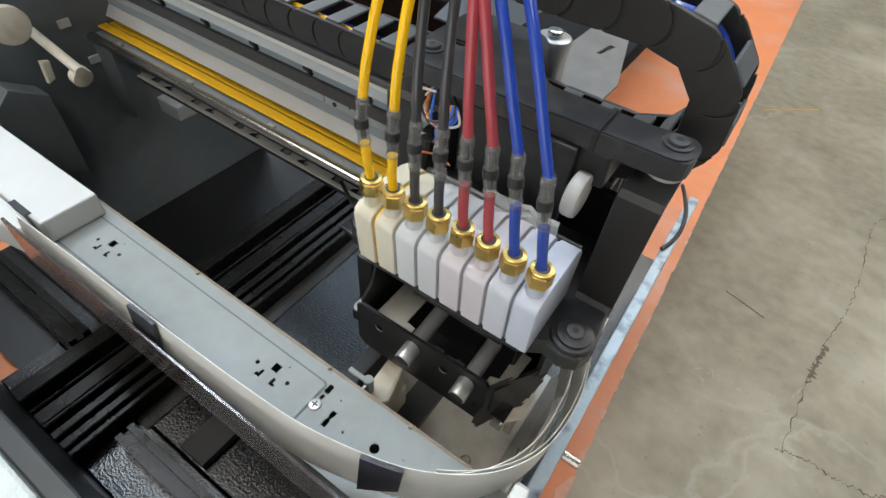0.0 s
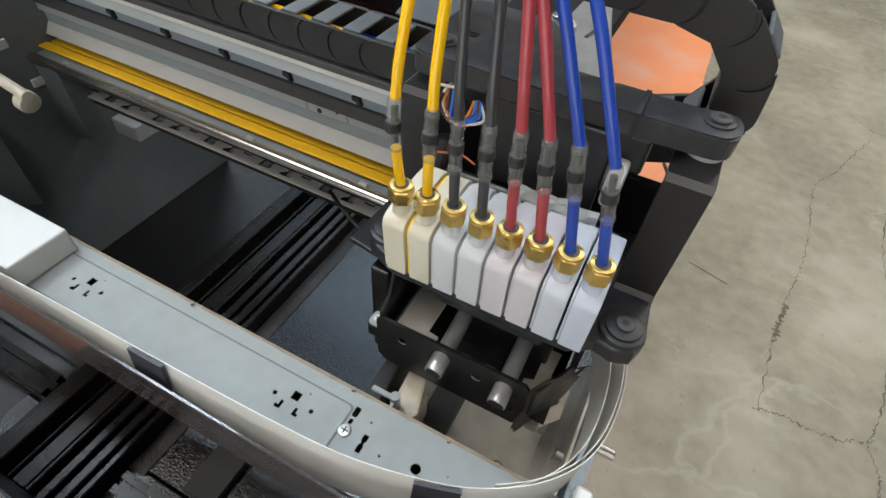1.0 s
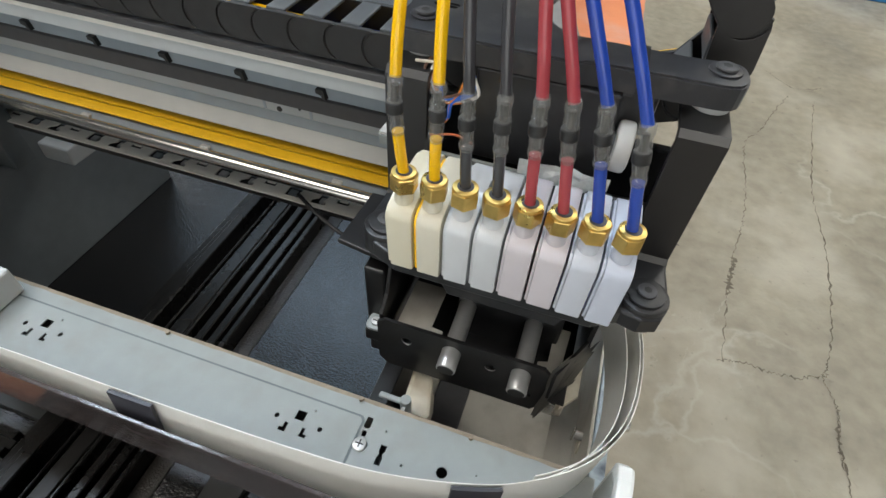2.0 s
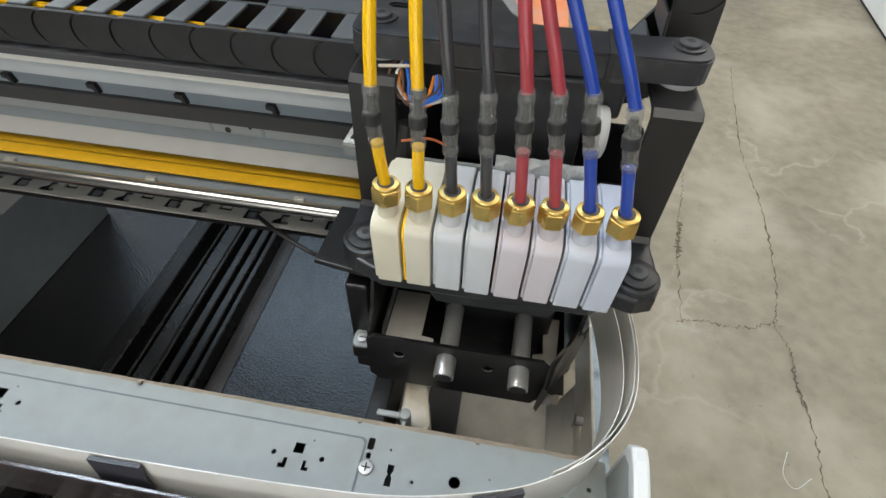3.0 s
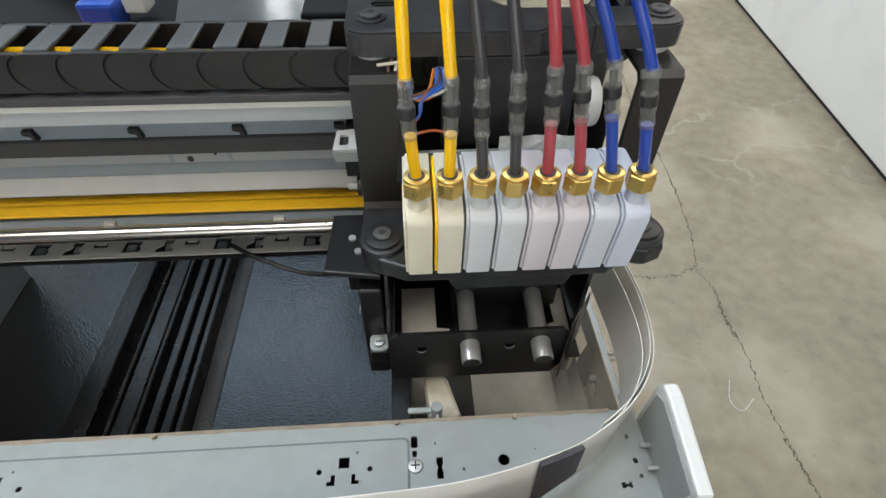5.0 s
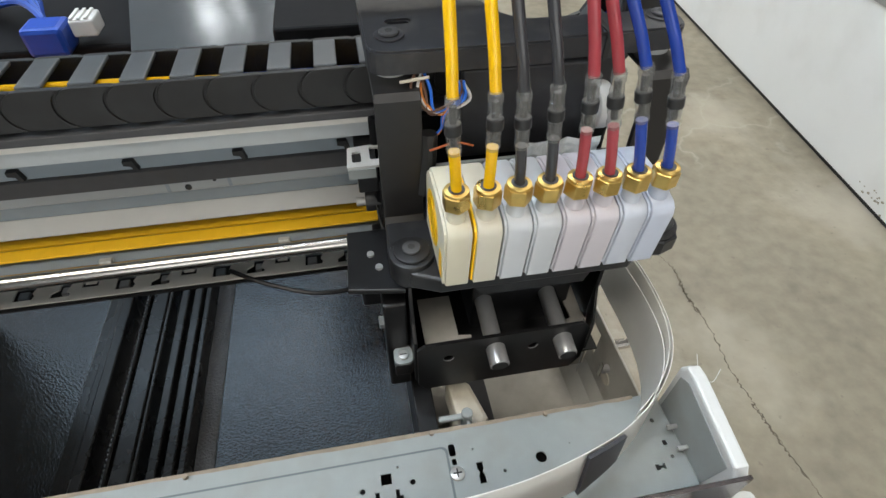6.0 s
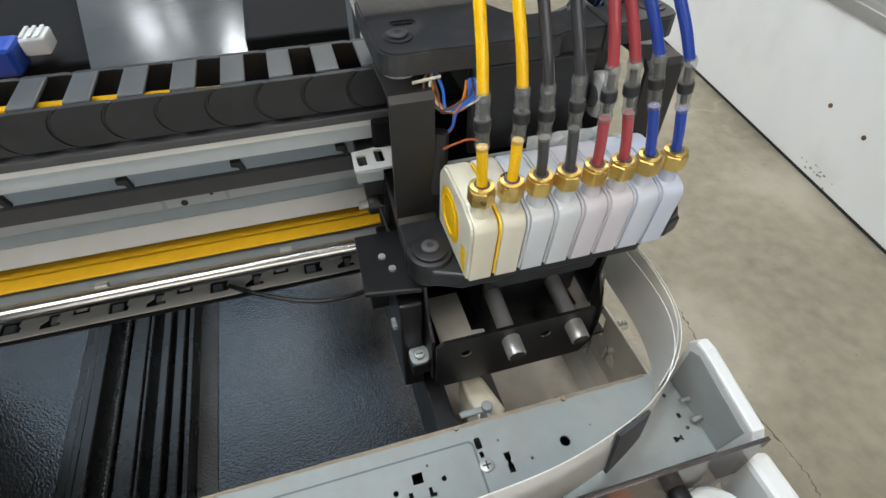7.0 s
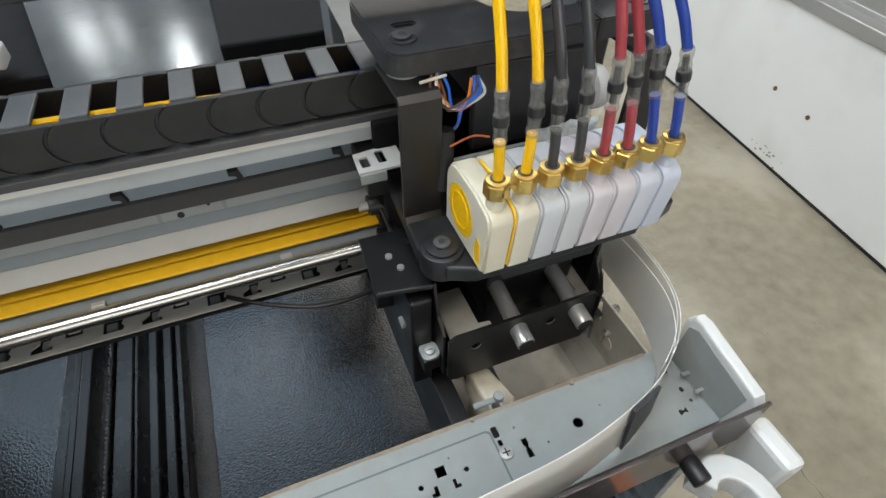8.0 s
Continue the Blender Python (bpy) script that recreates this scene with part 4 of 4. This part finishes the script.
# side walls
part("left_wall", prism([(0.064, -0.004), (0.064, 0.038), (0.074, 0.046), (0.082, 0.0685), (0.13, 0.0685), (0.13, -0.004)], "x", -0.0645, -0.062, 0.0006), BLACK_METAL, car)
part("outer_guide", box(-0.080, -0.066, 0.078, 0.15, -0.03, 0.060, 0.0015), BLACK_METAL, car)
fb = part("front_bracket", pierced([(-0.063, 0.0), (-0.063, 0.038), (-0.058, 0.042), (0.040, 0.042), (0.045, 0.036), (0.045, 0.004), (0.039, -0.006), (-0.057, -0.006)],
                              [ring(-0.044, 0.026, 0.0034, 16), ring(0.0095, 0.026, 0.0034, 16), ring(0.036, 0.01, 0.0015, 10)], 0.0, 0.0022), BLACK_METAL, car, "black bent front bracket")
for v in fb.data.vertices:
    x, y, z = v.co + ORIGIN[car]
    v.co = Vector((x, 0.0592 + (0.0011 + z) * 1.0, y)) - ORIGIN[car]
for hx in (-0.044, 0.0095):
    part("hole_rim", tube([Vector((hx + 0.0036 * math.cos(a), 0.0588, 0.026 + 0.0036 * math.sin(a))) for a in [2 * math.pi * k / 18 for k in range(19)]], 0.0004, 6), STEEL_PIN, car, "bright worn hole rim")
part("bracket_wing", prism([(0.0452, 0.0585), (0.0472, 0.0585), (0.062, 0.088), (0.060, 0.089)], "z", 0.012, 0.040, 0.0005), BLACK_METAL, car)
part("bracket_foot", box(-0.06, 0.04, 0.060, 0.0850, -0.0085, -0.0065), BLACK_METAL, car)
part("right_wall", box(0.060, 0.063, 0.088, 0.14, -0.01, 0.0895, 0.0006), BLACK_METAL, car)
crumple = bmesh.new()
bmesh.ops.create_grid(crumple, x_segments=14, y_segments=10, size=1)
for v in crumple.verts:
    u, w = v.co.x, v.co.y
    n = noise.noise(Vector((u * 2.3, w * 2.9, 0.4))) * 0.004 + noise.noise(Vector((u * 6, w * 6, 2.0))) * 0.0015
    v.co = Vector((0.0535 + 0.0105 * u + 0.002 * w + n, 0.070 + 0.015 * u + 0.004 * w + 1.6 * n, 0.020 + 0.022 * w * (1 - 0.25 * u) + n))
part("tape_wrap", crumple, BLACK_METAL, car, "crumpled black tape")
part("ledge", prism([(0.056, 0.060), (0.066, 0.072), (0.066, 0.094), (0.056, 0.094)], "z", 0.0, 0.003, 0.0005), CREAM_PLASTIC, car)
part("cream_clip", box(0.056, 0.0615, 0.074, 0.088, -0.034, -0.012, 0.0015), CREAM_PLASTIC, car, "cream plastic clip")
part("bright_clip", box(0.047, 0.0555, 0.068, 0.074, -0.024, -0.009, 0.0008), STEEL, car)
# cream plates seen between bracket and deck
part("cream_plate", prism([(-0.056, 0.064), (-0.026, 0.064), (-0.026, 0.076), (-0.034, 0.077), (-0.034, 0.11), (-0.056, 0.11)], "z", 0.020, 0.0215), SHEET_WARM, car, "pale inner plate")
part("cream_plate", prism([(0.036, 0.064), (0.050, 0.070), (0.052, 0.105), (0.042, 0.105), (0.042, 0.078), (0.036, 0.076)], "z", 0.020, 0.0215), SHEET_WARM, car, "pale inner plate")
part("inner_floor", box(-0.06, 0.058, 0.0615, 0.14, 0.004, 0.006), BLACK_METAL, car)
for k, ix in enumerate((-0.012, -0.004, 0.006, 0.014)):
    part("inner_block", box(ix - 0.0035, ix + 0.0035, 0.066, 0.076, 0.0061, 0.016 + 0.002 * (k % 2), 0.0006), RAIL_DARK, car)
for px in (-0.0150, 0.0278):
    def along_pin(d):
        """A place on the pin's axis, which dips towards the front."""
        return (px, 0.0465 + d * 0.990, 0.0282 + d * 0.139)
    pin = part("pin", cyl(along_pin(0.060), along_pin(0.0150), 0.0056, 28), STEEL_PIN, car, "turned steel pin", True)
    part("pin_head", cyl(along_pin(0.0142), along_pin(0.0), 0.0060, 28, bevel=0.0005), STEEL_PIN, pin, "turned steel pin head", True)
    part("pin_groove", cyl(along_pin(0.0150), along_pin(0.0142), 0.0048, 24), GAP_BLACK, pin)
    part("pin_bore", cyl(along_pin(0.0003), along_pin(-0.0004), 0.0050, 20), GAP_BLACK, pin)
# ear screw bracket
part("ear_bracket", prism(rounded(-0.0765, -0.0645, 0.066, 0.079, 0.004, 4), "z", 0.0135, 0.0155, 0.0003), SHEET, car, "pale metal ear")
part("ear_riser", box(-0.0715, -0.0675, 0.079, 0.097, 0.014, 0.021, 0.0006), SHEET, car)
part("ear_block", box(-0.0765, -0.0650, 0.066, 0.079, 0.002, 0.0134, 0.001), BLACK_METAL, car)
es = part("ear_screw", cyl((-0.0705, 0.0715, 0.0155), (-0.0705, 0.0715, 0.0178), 0.0033, 14, bevel=0.0006), SCREW, car, smooth=True)
part("cross_slot", box(-0.0727, -0.0683, 0.0712, 0.0718, 0.0177, 0.018), GAP_BLACK, es)
part("spring_rod", cyl((-0.0705, 0.083, 0.024), (-0.0745, 0.108, 0.050), 0.0012, 8), STEEL, car)
part("hook_tab", box(-0.083, -0.0765, 0.090, 0.098, 0.022, 0.026, 0.0008), SHEET, car)


def upright(x0, x1):
    """A folded bracket: foot flange forward, riser, head flange back."""
    prof = [(0.088, 0.1005), (0.088, 0.1032), (0.1005, 0.1032), (0.1035, 0.106), (0.1035, 0.1760), (0.1065, 0.1790), (0.142, 0.1790), (0.142, 0.1763), (0.1095, 0.1763), (0.1065, 0.1735), (0.1065, 0.1035), (0.1035, 0.1005)]
    u = part("upright", prism(prof, "x", x0, x1, 0.0005), BRACKET_BLACK, car, "satin black folded upright bracket")
    xm = (x0 + x1) / 2
    part("foot_flange", prism(rounded(x0, x1, 0.064, 0.090, 0.009, 6), "z", 0.1003, 0.1031, 0.0004), BRACKET_BLACK, u)
    return xm


upright(-0.073, -0.051)
upright(0.0620, 0.0835)
# machined top plate, wide at the chain end, an arm to the other bracket
def fillet(points, r, n=5):
    """The outline with its corners rounded off."""
    out = []
    for k, c in enumerate(points):
        c, a, b = Vector(c), Vector(points[k - 1]), Vector(points[(k + 1) % len(points)])
        rr = min(r, (a - c).length * 0.45, (b - c).length * 0.45)
        p, q = c + (a - c).normalized() * rr, c + (b - c).normalized() * rr
        for i in range(n + 1):
            t = i / n
            out.append(tuple(p * (1 - t) ** 2 + c * 2 * t * (1 - t) + q * t * t))
    return out


top = fillet([(-0.074, 0.112), (0.014, 0.112), (0.018, 0.115), (0.0850, 0.117), (0.0850, 0.143), (0.062, 0.139), (0.006, 0.139), (-0.003, 0.147), (-0.020, 0.190), (-0.074, 0.190)], 0.0115)
tp = part("top_plate", pierced(top, [rounded(-0.0615, -0.0505, 0.1425, 0.1465, 0.0019, 4)], 0.1955, 0.011), PLATE_GREY, car, "machined dark grey top plate")
bm = bmesh.new()
bm.from_mesh(tp.data)
rim = [e for e in bm.edges if len(e.link_faces) == 2 and e.calc_face_angle(0) > 0.9 and e.verts[0].co.z > 0.19 and e.verts[1].co.z > 0.19]
bmesh.ops.bevel(bm, geom=rim, offset=0.001, segments=2, affect="EDGES")
bm.to_mesh(tp.data)
bm.free()
for bx, by in ((-0.062, 0.129), (0.0745, 0.131)):
    part("spacer", cyl((bx, by, 0.1791), (bx, by, 0.1844), 0.0088, 24), WHITE_PLASTIC, car, "pale spacer", True)
    part("counterbore", cyl((bx, by, 0.1955), (bx, by, 0.1965), 0.0072, 24, bevel=0.0004), PLATE_GREY, tp, smooth=True)
    bolt(tp, bx, by, 0.1965, 0.0048, material=RAIL_DARK)
part("rib", box(-0.030, 0.036, 0.112, 0.118, 0.1350, 0.1840, 0.001), BLACK_PLASTIC, car, "black rear housing")
part("housing", box(-0.030, 0.052, 0.1185, 0.150, 0.163, 0.1835, 0.002), BLACK_PLASTIC, car)
part("zip_tie", box(0.040, 0.0425, 0.1146, 0.1153, 0.183, 0.1966), GAP_BLACK, car)
part("zip_tie", box(0.040, 0.0425, 0.1154, 0.1388, 0.1956, 0.1966), GAP_BLACK, car)
part("white_roller", cyl((0.0385, 0.112, 0.160), (0.0465, 0.112, 0.160), 0.0122, 26, bevel=0.002), RAIL_WHITE, car, "white plastic roller", True)
part("roller_hub", cyl((0.0370, 0.112, 0.160), (0.0384, 0.112, 0.160), 0.006, 20), RAIL_DARK, car, smooth=True)
part("circuit_board", box(-0.045, 0.055, 0.108, 0.110, 0.104, 0.132), GREY_PANEL, car)
part("board_strip", box(-0.050, 0.010, 0.1045, 0.107, 0.127, 0.137, 0.0005), SHEET, car, "bare metal strip")
for k in range(6):
    bx = -0.04 + 0.017 * k
    part("connector", box(bx, bx + 0.008, 0.103, 0.1079, 0.108, 0.118, 0.0006), WHITE_PLASTIC if k in (3, 4) else GAP_BLACK, car)
# crumpled white paper label behind the dampers
lab = bmesh.new()
bmesh.ops.create_grid(lab, x_segments=10, y_segments=4, size=1)
for v in lab.verts:
    u, w = v.co.x, v.co.y
    v.co = Vector((0.020 + 0.022 * u, 0.1005 + 0.003 * noise.noise(Vector((u * 3, w, 0))), 0.143 + 0.0055 * w + 0.003 * noise.noise(Vector((u * 2, w * 2, 5)))))
part("paper_label", lab, CLOTH, car, "crumpled white paper label")
WIRES = (("orange", (0.62, 0.20, 0.03)), ("blue", (0.02, 0.14, 0.62)), ("white", (0.66, 0.64, 0.6)), ("brown", (0.10, 0.045, 0.025)))
WIRE_MATS = {n: shader("wire_" + n, c, 0.4) for n, c in WIRES}
rnd = random.Random(77)
for k, ink in enumerate(("orange", "blue", "brown", "white", "orange", "blue", "brown", "blue")):
    u, v = rnd.uniform(-0.003, 0.003), rnd.uniform(-0.003, 0.003)
    side = 0.010 + 0.002 * (k % 4)
    pts = [(-0.049 + 0.4 * u, 0.116, 0.184 + v), (-0.052 + u + 0.003 * (k % 3), 0.109 + 0.3 * v, 0.176 + v), (-0.044 + u, 0.1065, 0.1665 + 0.5 * v),
           (-0.044 + side + u, 0.107, 0.171 + v), (-0.040 + side * 0.6, 0.109, 0.180 + 0.5 * v)]
    if k % 3 == 1:
        pts = [pts[4], pts[3], (-0.038 + u, 0.106, 0.166), (-0.041, 0.107, 0.1575), (-0.045, 0.108, 0.152)]
    part("wire", tube(smooth_path(pts, 6), 0.0008, 6), WIRE_MATS[ink], car, ink + " wire", True)
part("cut_wire", cyl((-0.060, 0.111, 0.1815), (-0.046, 0.112, 0.1825), 0.0008, 8), CREAM_PLASTIC, car)
part("sleeved_cable", tube(smooth_path([(-0.047, 0.108, 0.155), (-0.048, 0.106, 0.140), (-0.050, 0.105, 0.120)], 6), 0.0045, 10), GAP_BLACK, car, "black sleeved cable", True)
part("wire", tube(smooth_path([(-0.048, 0.1, 0.150), (-0.035, 0.101, 0.1525), (-0.026, 0.1, 0.1505)], 6), 0.0006, 6), shader("wire_red", (0.4, 0.1, 0.03), 0.4), car, "red wire", True)
# belt clamp bracket at the side of the carriage
part("clamp_plate", pierced([(-0.0900, 0.131), (-0.062, 0.131), (-0.062, 0.157), (-0.072, 0.157), (-0.072, 0.152), (-0.0890, 0.150)], [rounded(-0.0868, -0.0815, 0.1355, 0.1455, 0.001, 2), rounded(-0.0765, -0.0712, 0.1370, 0.1490, 0.001, 2)], 0.1215, 0.0015), RAIL_WHITE, car, "punched zinc clamp plate")
part("clamp_lip", box(-0.0895, -0.074, 0.1302, 0.1314, 0.1135, 0.1199), SHEET, car)
part("clamp_body", box(-0.0850, -0.073, 0.136, 0.172, 0.098, 0.1195, 0.001), BLACK_PLASTIC, car)
part("clamp_roller", cyl((-0.082, 0.157, 0.074), (-0.062, 0.157, 0.074), 0.007, 16, bevel=0.001), BLACK_PLASTIC, car, smooth=True)
part("belt_clamp", box(-0.073, -0.051, 0.150, 0.186, 0.038, 0.0958, 0.002), BLACK_PLASTIC, car)
# matt black block stands in for the dark cavity and hides the rail
part("slider", box(-0.075, 0.075, 0.1505, 0.157, -0.02, 0.139, 0.002), REAR_BLACK, car)
part("roller_pin", cyl((-0.088, 0.157, 0.074), (-0.082, 0.157, 0.074), 0.003, 12), SCREW, car)
for k in range(3):
    part("thin_cable", tube(smooth_path([(-0.075 + 0.002 * k, 0.15, 0.075), (-0.073, 0.135, 0.068 - 0.004 * k), (-0.068, 0.115, 0.074)], 5), 0.001, 6), GAP_BLACK, car, smooth=True)


# ---- ink dampers ----
PITCH, DX0 = 0.01372, -0.0440
DAMPER_OUT = [(0.0515, 0.1048), (0.0495, 0.1060), (0.0468, 0.139), (0.0478, 0.1425), (0.0505, 0.1447), (0.0635, 0.1475), (0.084, 0.1475)]
for a in range(80, -1, -16):
    DAMPER_OUT.append((0.086 + 0.0125 * math.cos(radians(a)), 0.135 + 0.0125 * math.sin(radians(a))))
DAMPER_OUT += [(0.0985, 0.1048)]


def ink_damper(i):
    x = DX0 + PITCH * i
    ink = INKS[i][0]
    d = thing("ink_damper", (x, 0.07, 0.1036), "white translucent ink damper with brass nut, " + ink + " ink inside", "ink damper", "ink dampers")
    w = 0.0063
    body = part("body", prism(DAMPER_OUT, "x", x - w + 0.0012, x + w, 0.0007), DAMPER_MATS[i], d, smooth=True)
    part("rim", prism([(p[0] + (0.0725 - p[0]) * 0.05, p[1] + (0.124 - p[1]) * 0.05) for p in DAMPER_OUT], "x", x - w, x - w + 0.0011), FILM_MATS[i] if i == 1 else DAMPER_MATS[i], body)
    part("film", cyl((x - w - 0.0002, 0.079, 0.125), (x - w + 0.0004, 0.079, 0.125), 0.0145, 28), FILM_MATS[i], body, ink + " ink behind a clear film")
    part("film_channel", prism([(0.054, 0.108), (0.058, 0.107), (0.061, 0.114), (0.0585, 0.124), (0.0545, 0.122)], "x", x - w - 0.0002, x - w + 0.0004), FILM_MATS[i], body)
    part("film_ring", tube([Vector((x - w - 0.0002, 0.079 + 0.0102 * math.cos(a), 0.125 + 0.0102 * math.sin(a))) for a in [2 * math.pi * k / 24 for k in range(25)]], 0.0004, 6), FILM_MATS[i], body)
    # base teeth on the front lower edge
    part("foot", box(x - w + 0.002, x + w - 0.002, 0.0515, 0.060, 0.1036, 0.1047), DAMPER_MATS[i], body)
    part("neck", cyl((x, 0.0555, 0.1440), (x, 0.0555, 0.1515), 0.0046, 20, r2=0.0040), DAMPER_MATS[i], d, smooth=True)
    rot = 7 * ((i * 37) % 9)
    nut = bmesh.new()
    m = Matrix.Translation((x, 0.0555, 0.1558)) @ Matrix.Rotation(radians(rot), 4, "Z")
    bmesh.ops.create_cone(nut, cap_ends=True, segments=6, radius1=0.0064, radius2=0.0064, depth=0.0078, matrix=m)
    bmesh.ops.bevel(nut, geom=[e for e in nut.edges], offset=0.0004, segments=1, affect="EDGES")
    nut_ob = part("nut", nut, BRASS, d, "hexagonal brass compression nut")
    part("nut_collar", cyl((x, 0.0555, 0.1594), (x, 0.0555, 0.1612), 0.0056, 24, bevel=0.0006), BRASS, nut_ob, smooth=True)
    part("nut_bore", cyl((x, 0.0555, 0.1611), (x, 0.0555, 0.1615), 0.0036, 20), RAIL_DARK, nut_ob)
    return d


for i in range(8):
    ink_damper(i)

# ---- ink tubes with their couplings ----
BANDS = [(-0.0469, 0.0531, 0.1926), (-0.0303, 0.0546, 0.1924), (-0.0188, 0.0557, 0.191), (-0.0055, 0.0564, 0.1926), (0.0074, 0.0555, 0.1955), (0.0187, 0.0573, 0.1954), (0.0302, 0.0578, 0.1965), (0.0447, 0.0566, 0.1933)]
LEANS = [(-0.01, 0.29), (-0.07, 0.28), (-0.13, 0.22), (-0.15, 0.24), (-0.17, 0.15), (-0.30, 0.14), (-0.42, 0.19), (-0.44, 0.21)]
CHAIN_IN = Vector((0.0, 0.175, 0.40))


def ink_tube(i):
    ink = INKS[i][0]
    x = DX0 + PITCH * i
    b, (la, lb) = Vector(BANDS[i]), LEANS[i]
    t = thing("ink_tube", (x, 0.0555, 0.16), {"yellow": "glossy yellow", "black": "dark grey", "magenta": "dull red", "blue": "deep blue"}[ink] + " ink tube with clear coupling", "ink tube", "ink tubes")
    base = Vector((x, 0.0555, 0.1592))
    low = smooth_path([base, base.lerp(b, 0.33) + Vector((0, -0.0004, 0)), b - (b - base).normalized() * 0.0108], 6)
    part("lower_tube", tube(low, 0.0024, 14), TUBE_MATS[i], t, smooth=True)
    d0 = (b - base).normalized()
    up = Vector((la * 0.35, lb * 0.5, 1)).normalized()
    d1 = (d0 + up).normalized()
    part("coupling_sleeve", tube([b - d1 * 0.0024, b - d1 * 0.0020, b + d1 * 0.0020, b + d1 * 0.0024], [0.0031, 0.0034, 0.0034, 0.0031], 16), SLEEVE, t, "black rubber sleeve", True)
    for way, far in ((-d0, 0.0118), (up, 0.0128)):
        steps = [0.0023, 0.005, 0.0052, 0.0085, 0.0088, far - 0.0012, far]
        radii = [0.0030, 0.0030, 0.0027, 0.0027, 0.0031, 0.0031, 0.0027]
        part("clear_end", tube([b + way * s for s in steps], radii, 16), CLEAR, t, "clear plastic coupling end", True)
        part("core", tube([b + way * 0.0024, b + way * (far - 0.004)], 0.0015, 10), SLEEVE, t, smooth=True)
    pts = [b + up * 0.0118]
    for h in (0.03, 0.06, 0.10, 0.15):
        f = h / 0.06
        pts.append(b + Vector((la * h * (0.55 + 0.45 * min(f, 1.6)), lb * h * (0.30 + 0.78 * min(f, 1.8)), h)))
    end = CHAIN_IN + Vector((0.004 * (i - 3.5), 0.0, 0.0))
    pts += [pts[-1].lerp(end, 0.5) + Vector((0, -0.01, 0.02)), end]
    part("upper_tube", tube(smooth_path(pts, 6), 0.00225, 14), TUBE_MATS[i], t, smooth=True)
    return t


for i in range(8):
    ink_tube(i)

# ---- the cable chain ----
chain = thing("cable_chain", (0.0, 0.175, 0.145), "black plastic cable drag chain with grey crossbars, looped over", "cable chain")
CP, CY0, CY1, CZL, CR, CCX = 0.0243, 0.156, 0.195, 0.1570, 0.0375, 0.0445


def chain_at(s):
    """Along the chain's middle line: s is 0 where the loop begins."""
    if s < 0:
        return Vector((CCX + s, 0, CZL))
    half = math.pi * CR
    if s < half:
        a = s / CR - math.pi / 2
        return Vector((CCX + CR * math.cos(a), 0, CZL + CR + CR * math.sin(a)))
    return Vector((CCX - (s - half), 0, CZL + 2 * CR))


def side_mesh(y0, y1, tongue):
    """One side of a link: a plate with a round nose, and a tongue set back under the next nose."""
    h = 0.0110
    turn = [radians(v) for v in range(0, 181, 15)]
    nose = [(0.002 - h * 0.9 * math.sin(a), -h * math.cos(a)) for a in turn]
    hollow = [(CP + 0.0012 - h * 0.97 * math.sin(a), h * math.cos(a)) for a in turn]
    bm = prism(nose + [(CP - 0.004, h)] + hollow[1:-1] + [(CP - 0.004, -h)], "y", y0, y1, 0.0004)
    t0, t1 = (y0 + 0.0013, y1 - 0.0002) if tongue > 0 else (y0 + 0.0002, y1 - 0.0013)
    prism([(CP - 0.0125, -h * 0.96), (CP - 0.0125, h * 0.96), (CP + 0.0005, h * 0.96), (CP + 0.0005, -h * 0.96)], "y", t0, t1, 0.0, bm)
    me = bpy.data.meshes.new("side_plate")
    bmesh.ops.recalc_face_normals(bm, faces=bm.faces)
    bm.to_mesh(me)
    bm.free()
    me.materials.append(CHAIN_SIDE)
    return me


def bar_mesh(z):
    bm = box(0.0005, 0.0128, CY0 + 0.0040, CY1 - 0.0040, z - 0.0011, z + 0.0011, 0.0007)
    me = bpy.data.meshes.new("crossbar")
    bmesh.ops.recalc_face_normals(bm, faces=bm.faces)
    bm.to_mesh(me)
    bm.free()
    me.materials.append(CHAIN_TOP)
    return me


SIDES = [side_mesh(CY0, CY0 + 0.0035, 1), side_mesh(CY1 - 0.0035, CY1, -1)]
BARS = [bar_mesh(0.0106), bar_mesh(-0.0106)]
for k in range(-26, 22):
    s = CP * (k + 0.02)
    p, q = chain_at(s), chain_at(s + CP)
    if q.x < -0.62 and k > 0:
        break
    ux = (q - p).normalized()
    uz = ux.cross(Vector((0, 1, 0)))
    m = Matrix((ux, (0, 1, 0), uz)).transposed().to_4x4()
    m.translation = p - ORIGIN[chain]
    link = new("link", SIDES[0])
    link.parent, link.matrix_basis = chain, m
    for name, me in (("side_plate", SIDES[1]), ("crossbar", BARS[0]), ("crossbar", BARS[1])):
        child = new(name, me)
        child.parent = link
for k, (yy, zz, mi) in enumerate(((0.1685, 0.1648, 0), (0.1735, 0.1535, 0), (0.1770, 0.1515, 2), (0.182, 0.1515, 4), (0.1870, 0.1515, 6))):
    pts = [chain_at(s) + Vector((0, yy, (zz - CZL) if s < 0 else 0)) for s in (-0.64, -0.45, -0.25, -0.1, -0.02, 0.032, 0.0644, 0.0966, 0.1288, 0.2, 0.35, 0.55)]
    if k == 0:
        pts[2].z -= 0.002
        pts[3].z -= 0.010
        pts[4].z -= 0.012
    part("enclosed_tube", tube(smooth_path(pts, 5), 0.0026, 8), TUBE_MATS[mi if k < 2 else (6 if k > 2 else 2)], chain, smooth=True)
part("chain_tray", box(RX0, 0.05, 0.1545, 0.1985, 0.1382, 0.1430, 0.0006), RAIL_DARK, chain, "dark chain support strip")
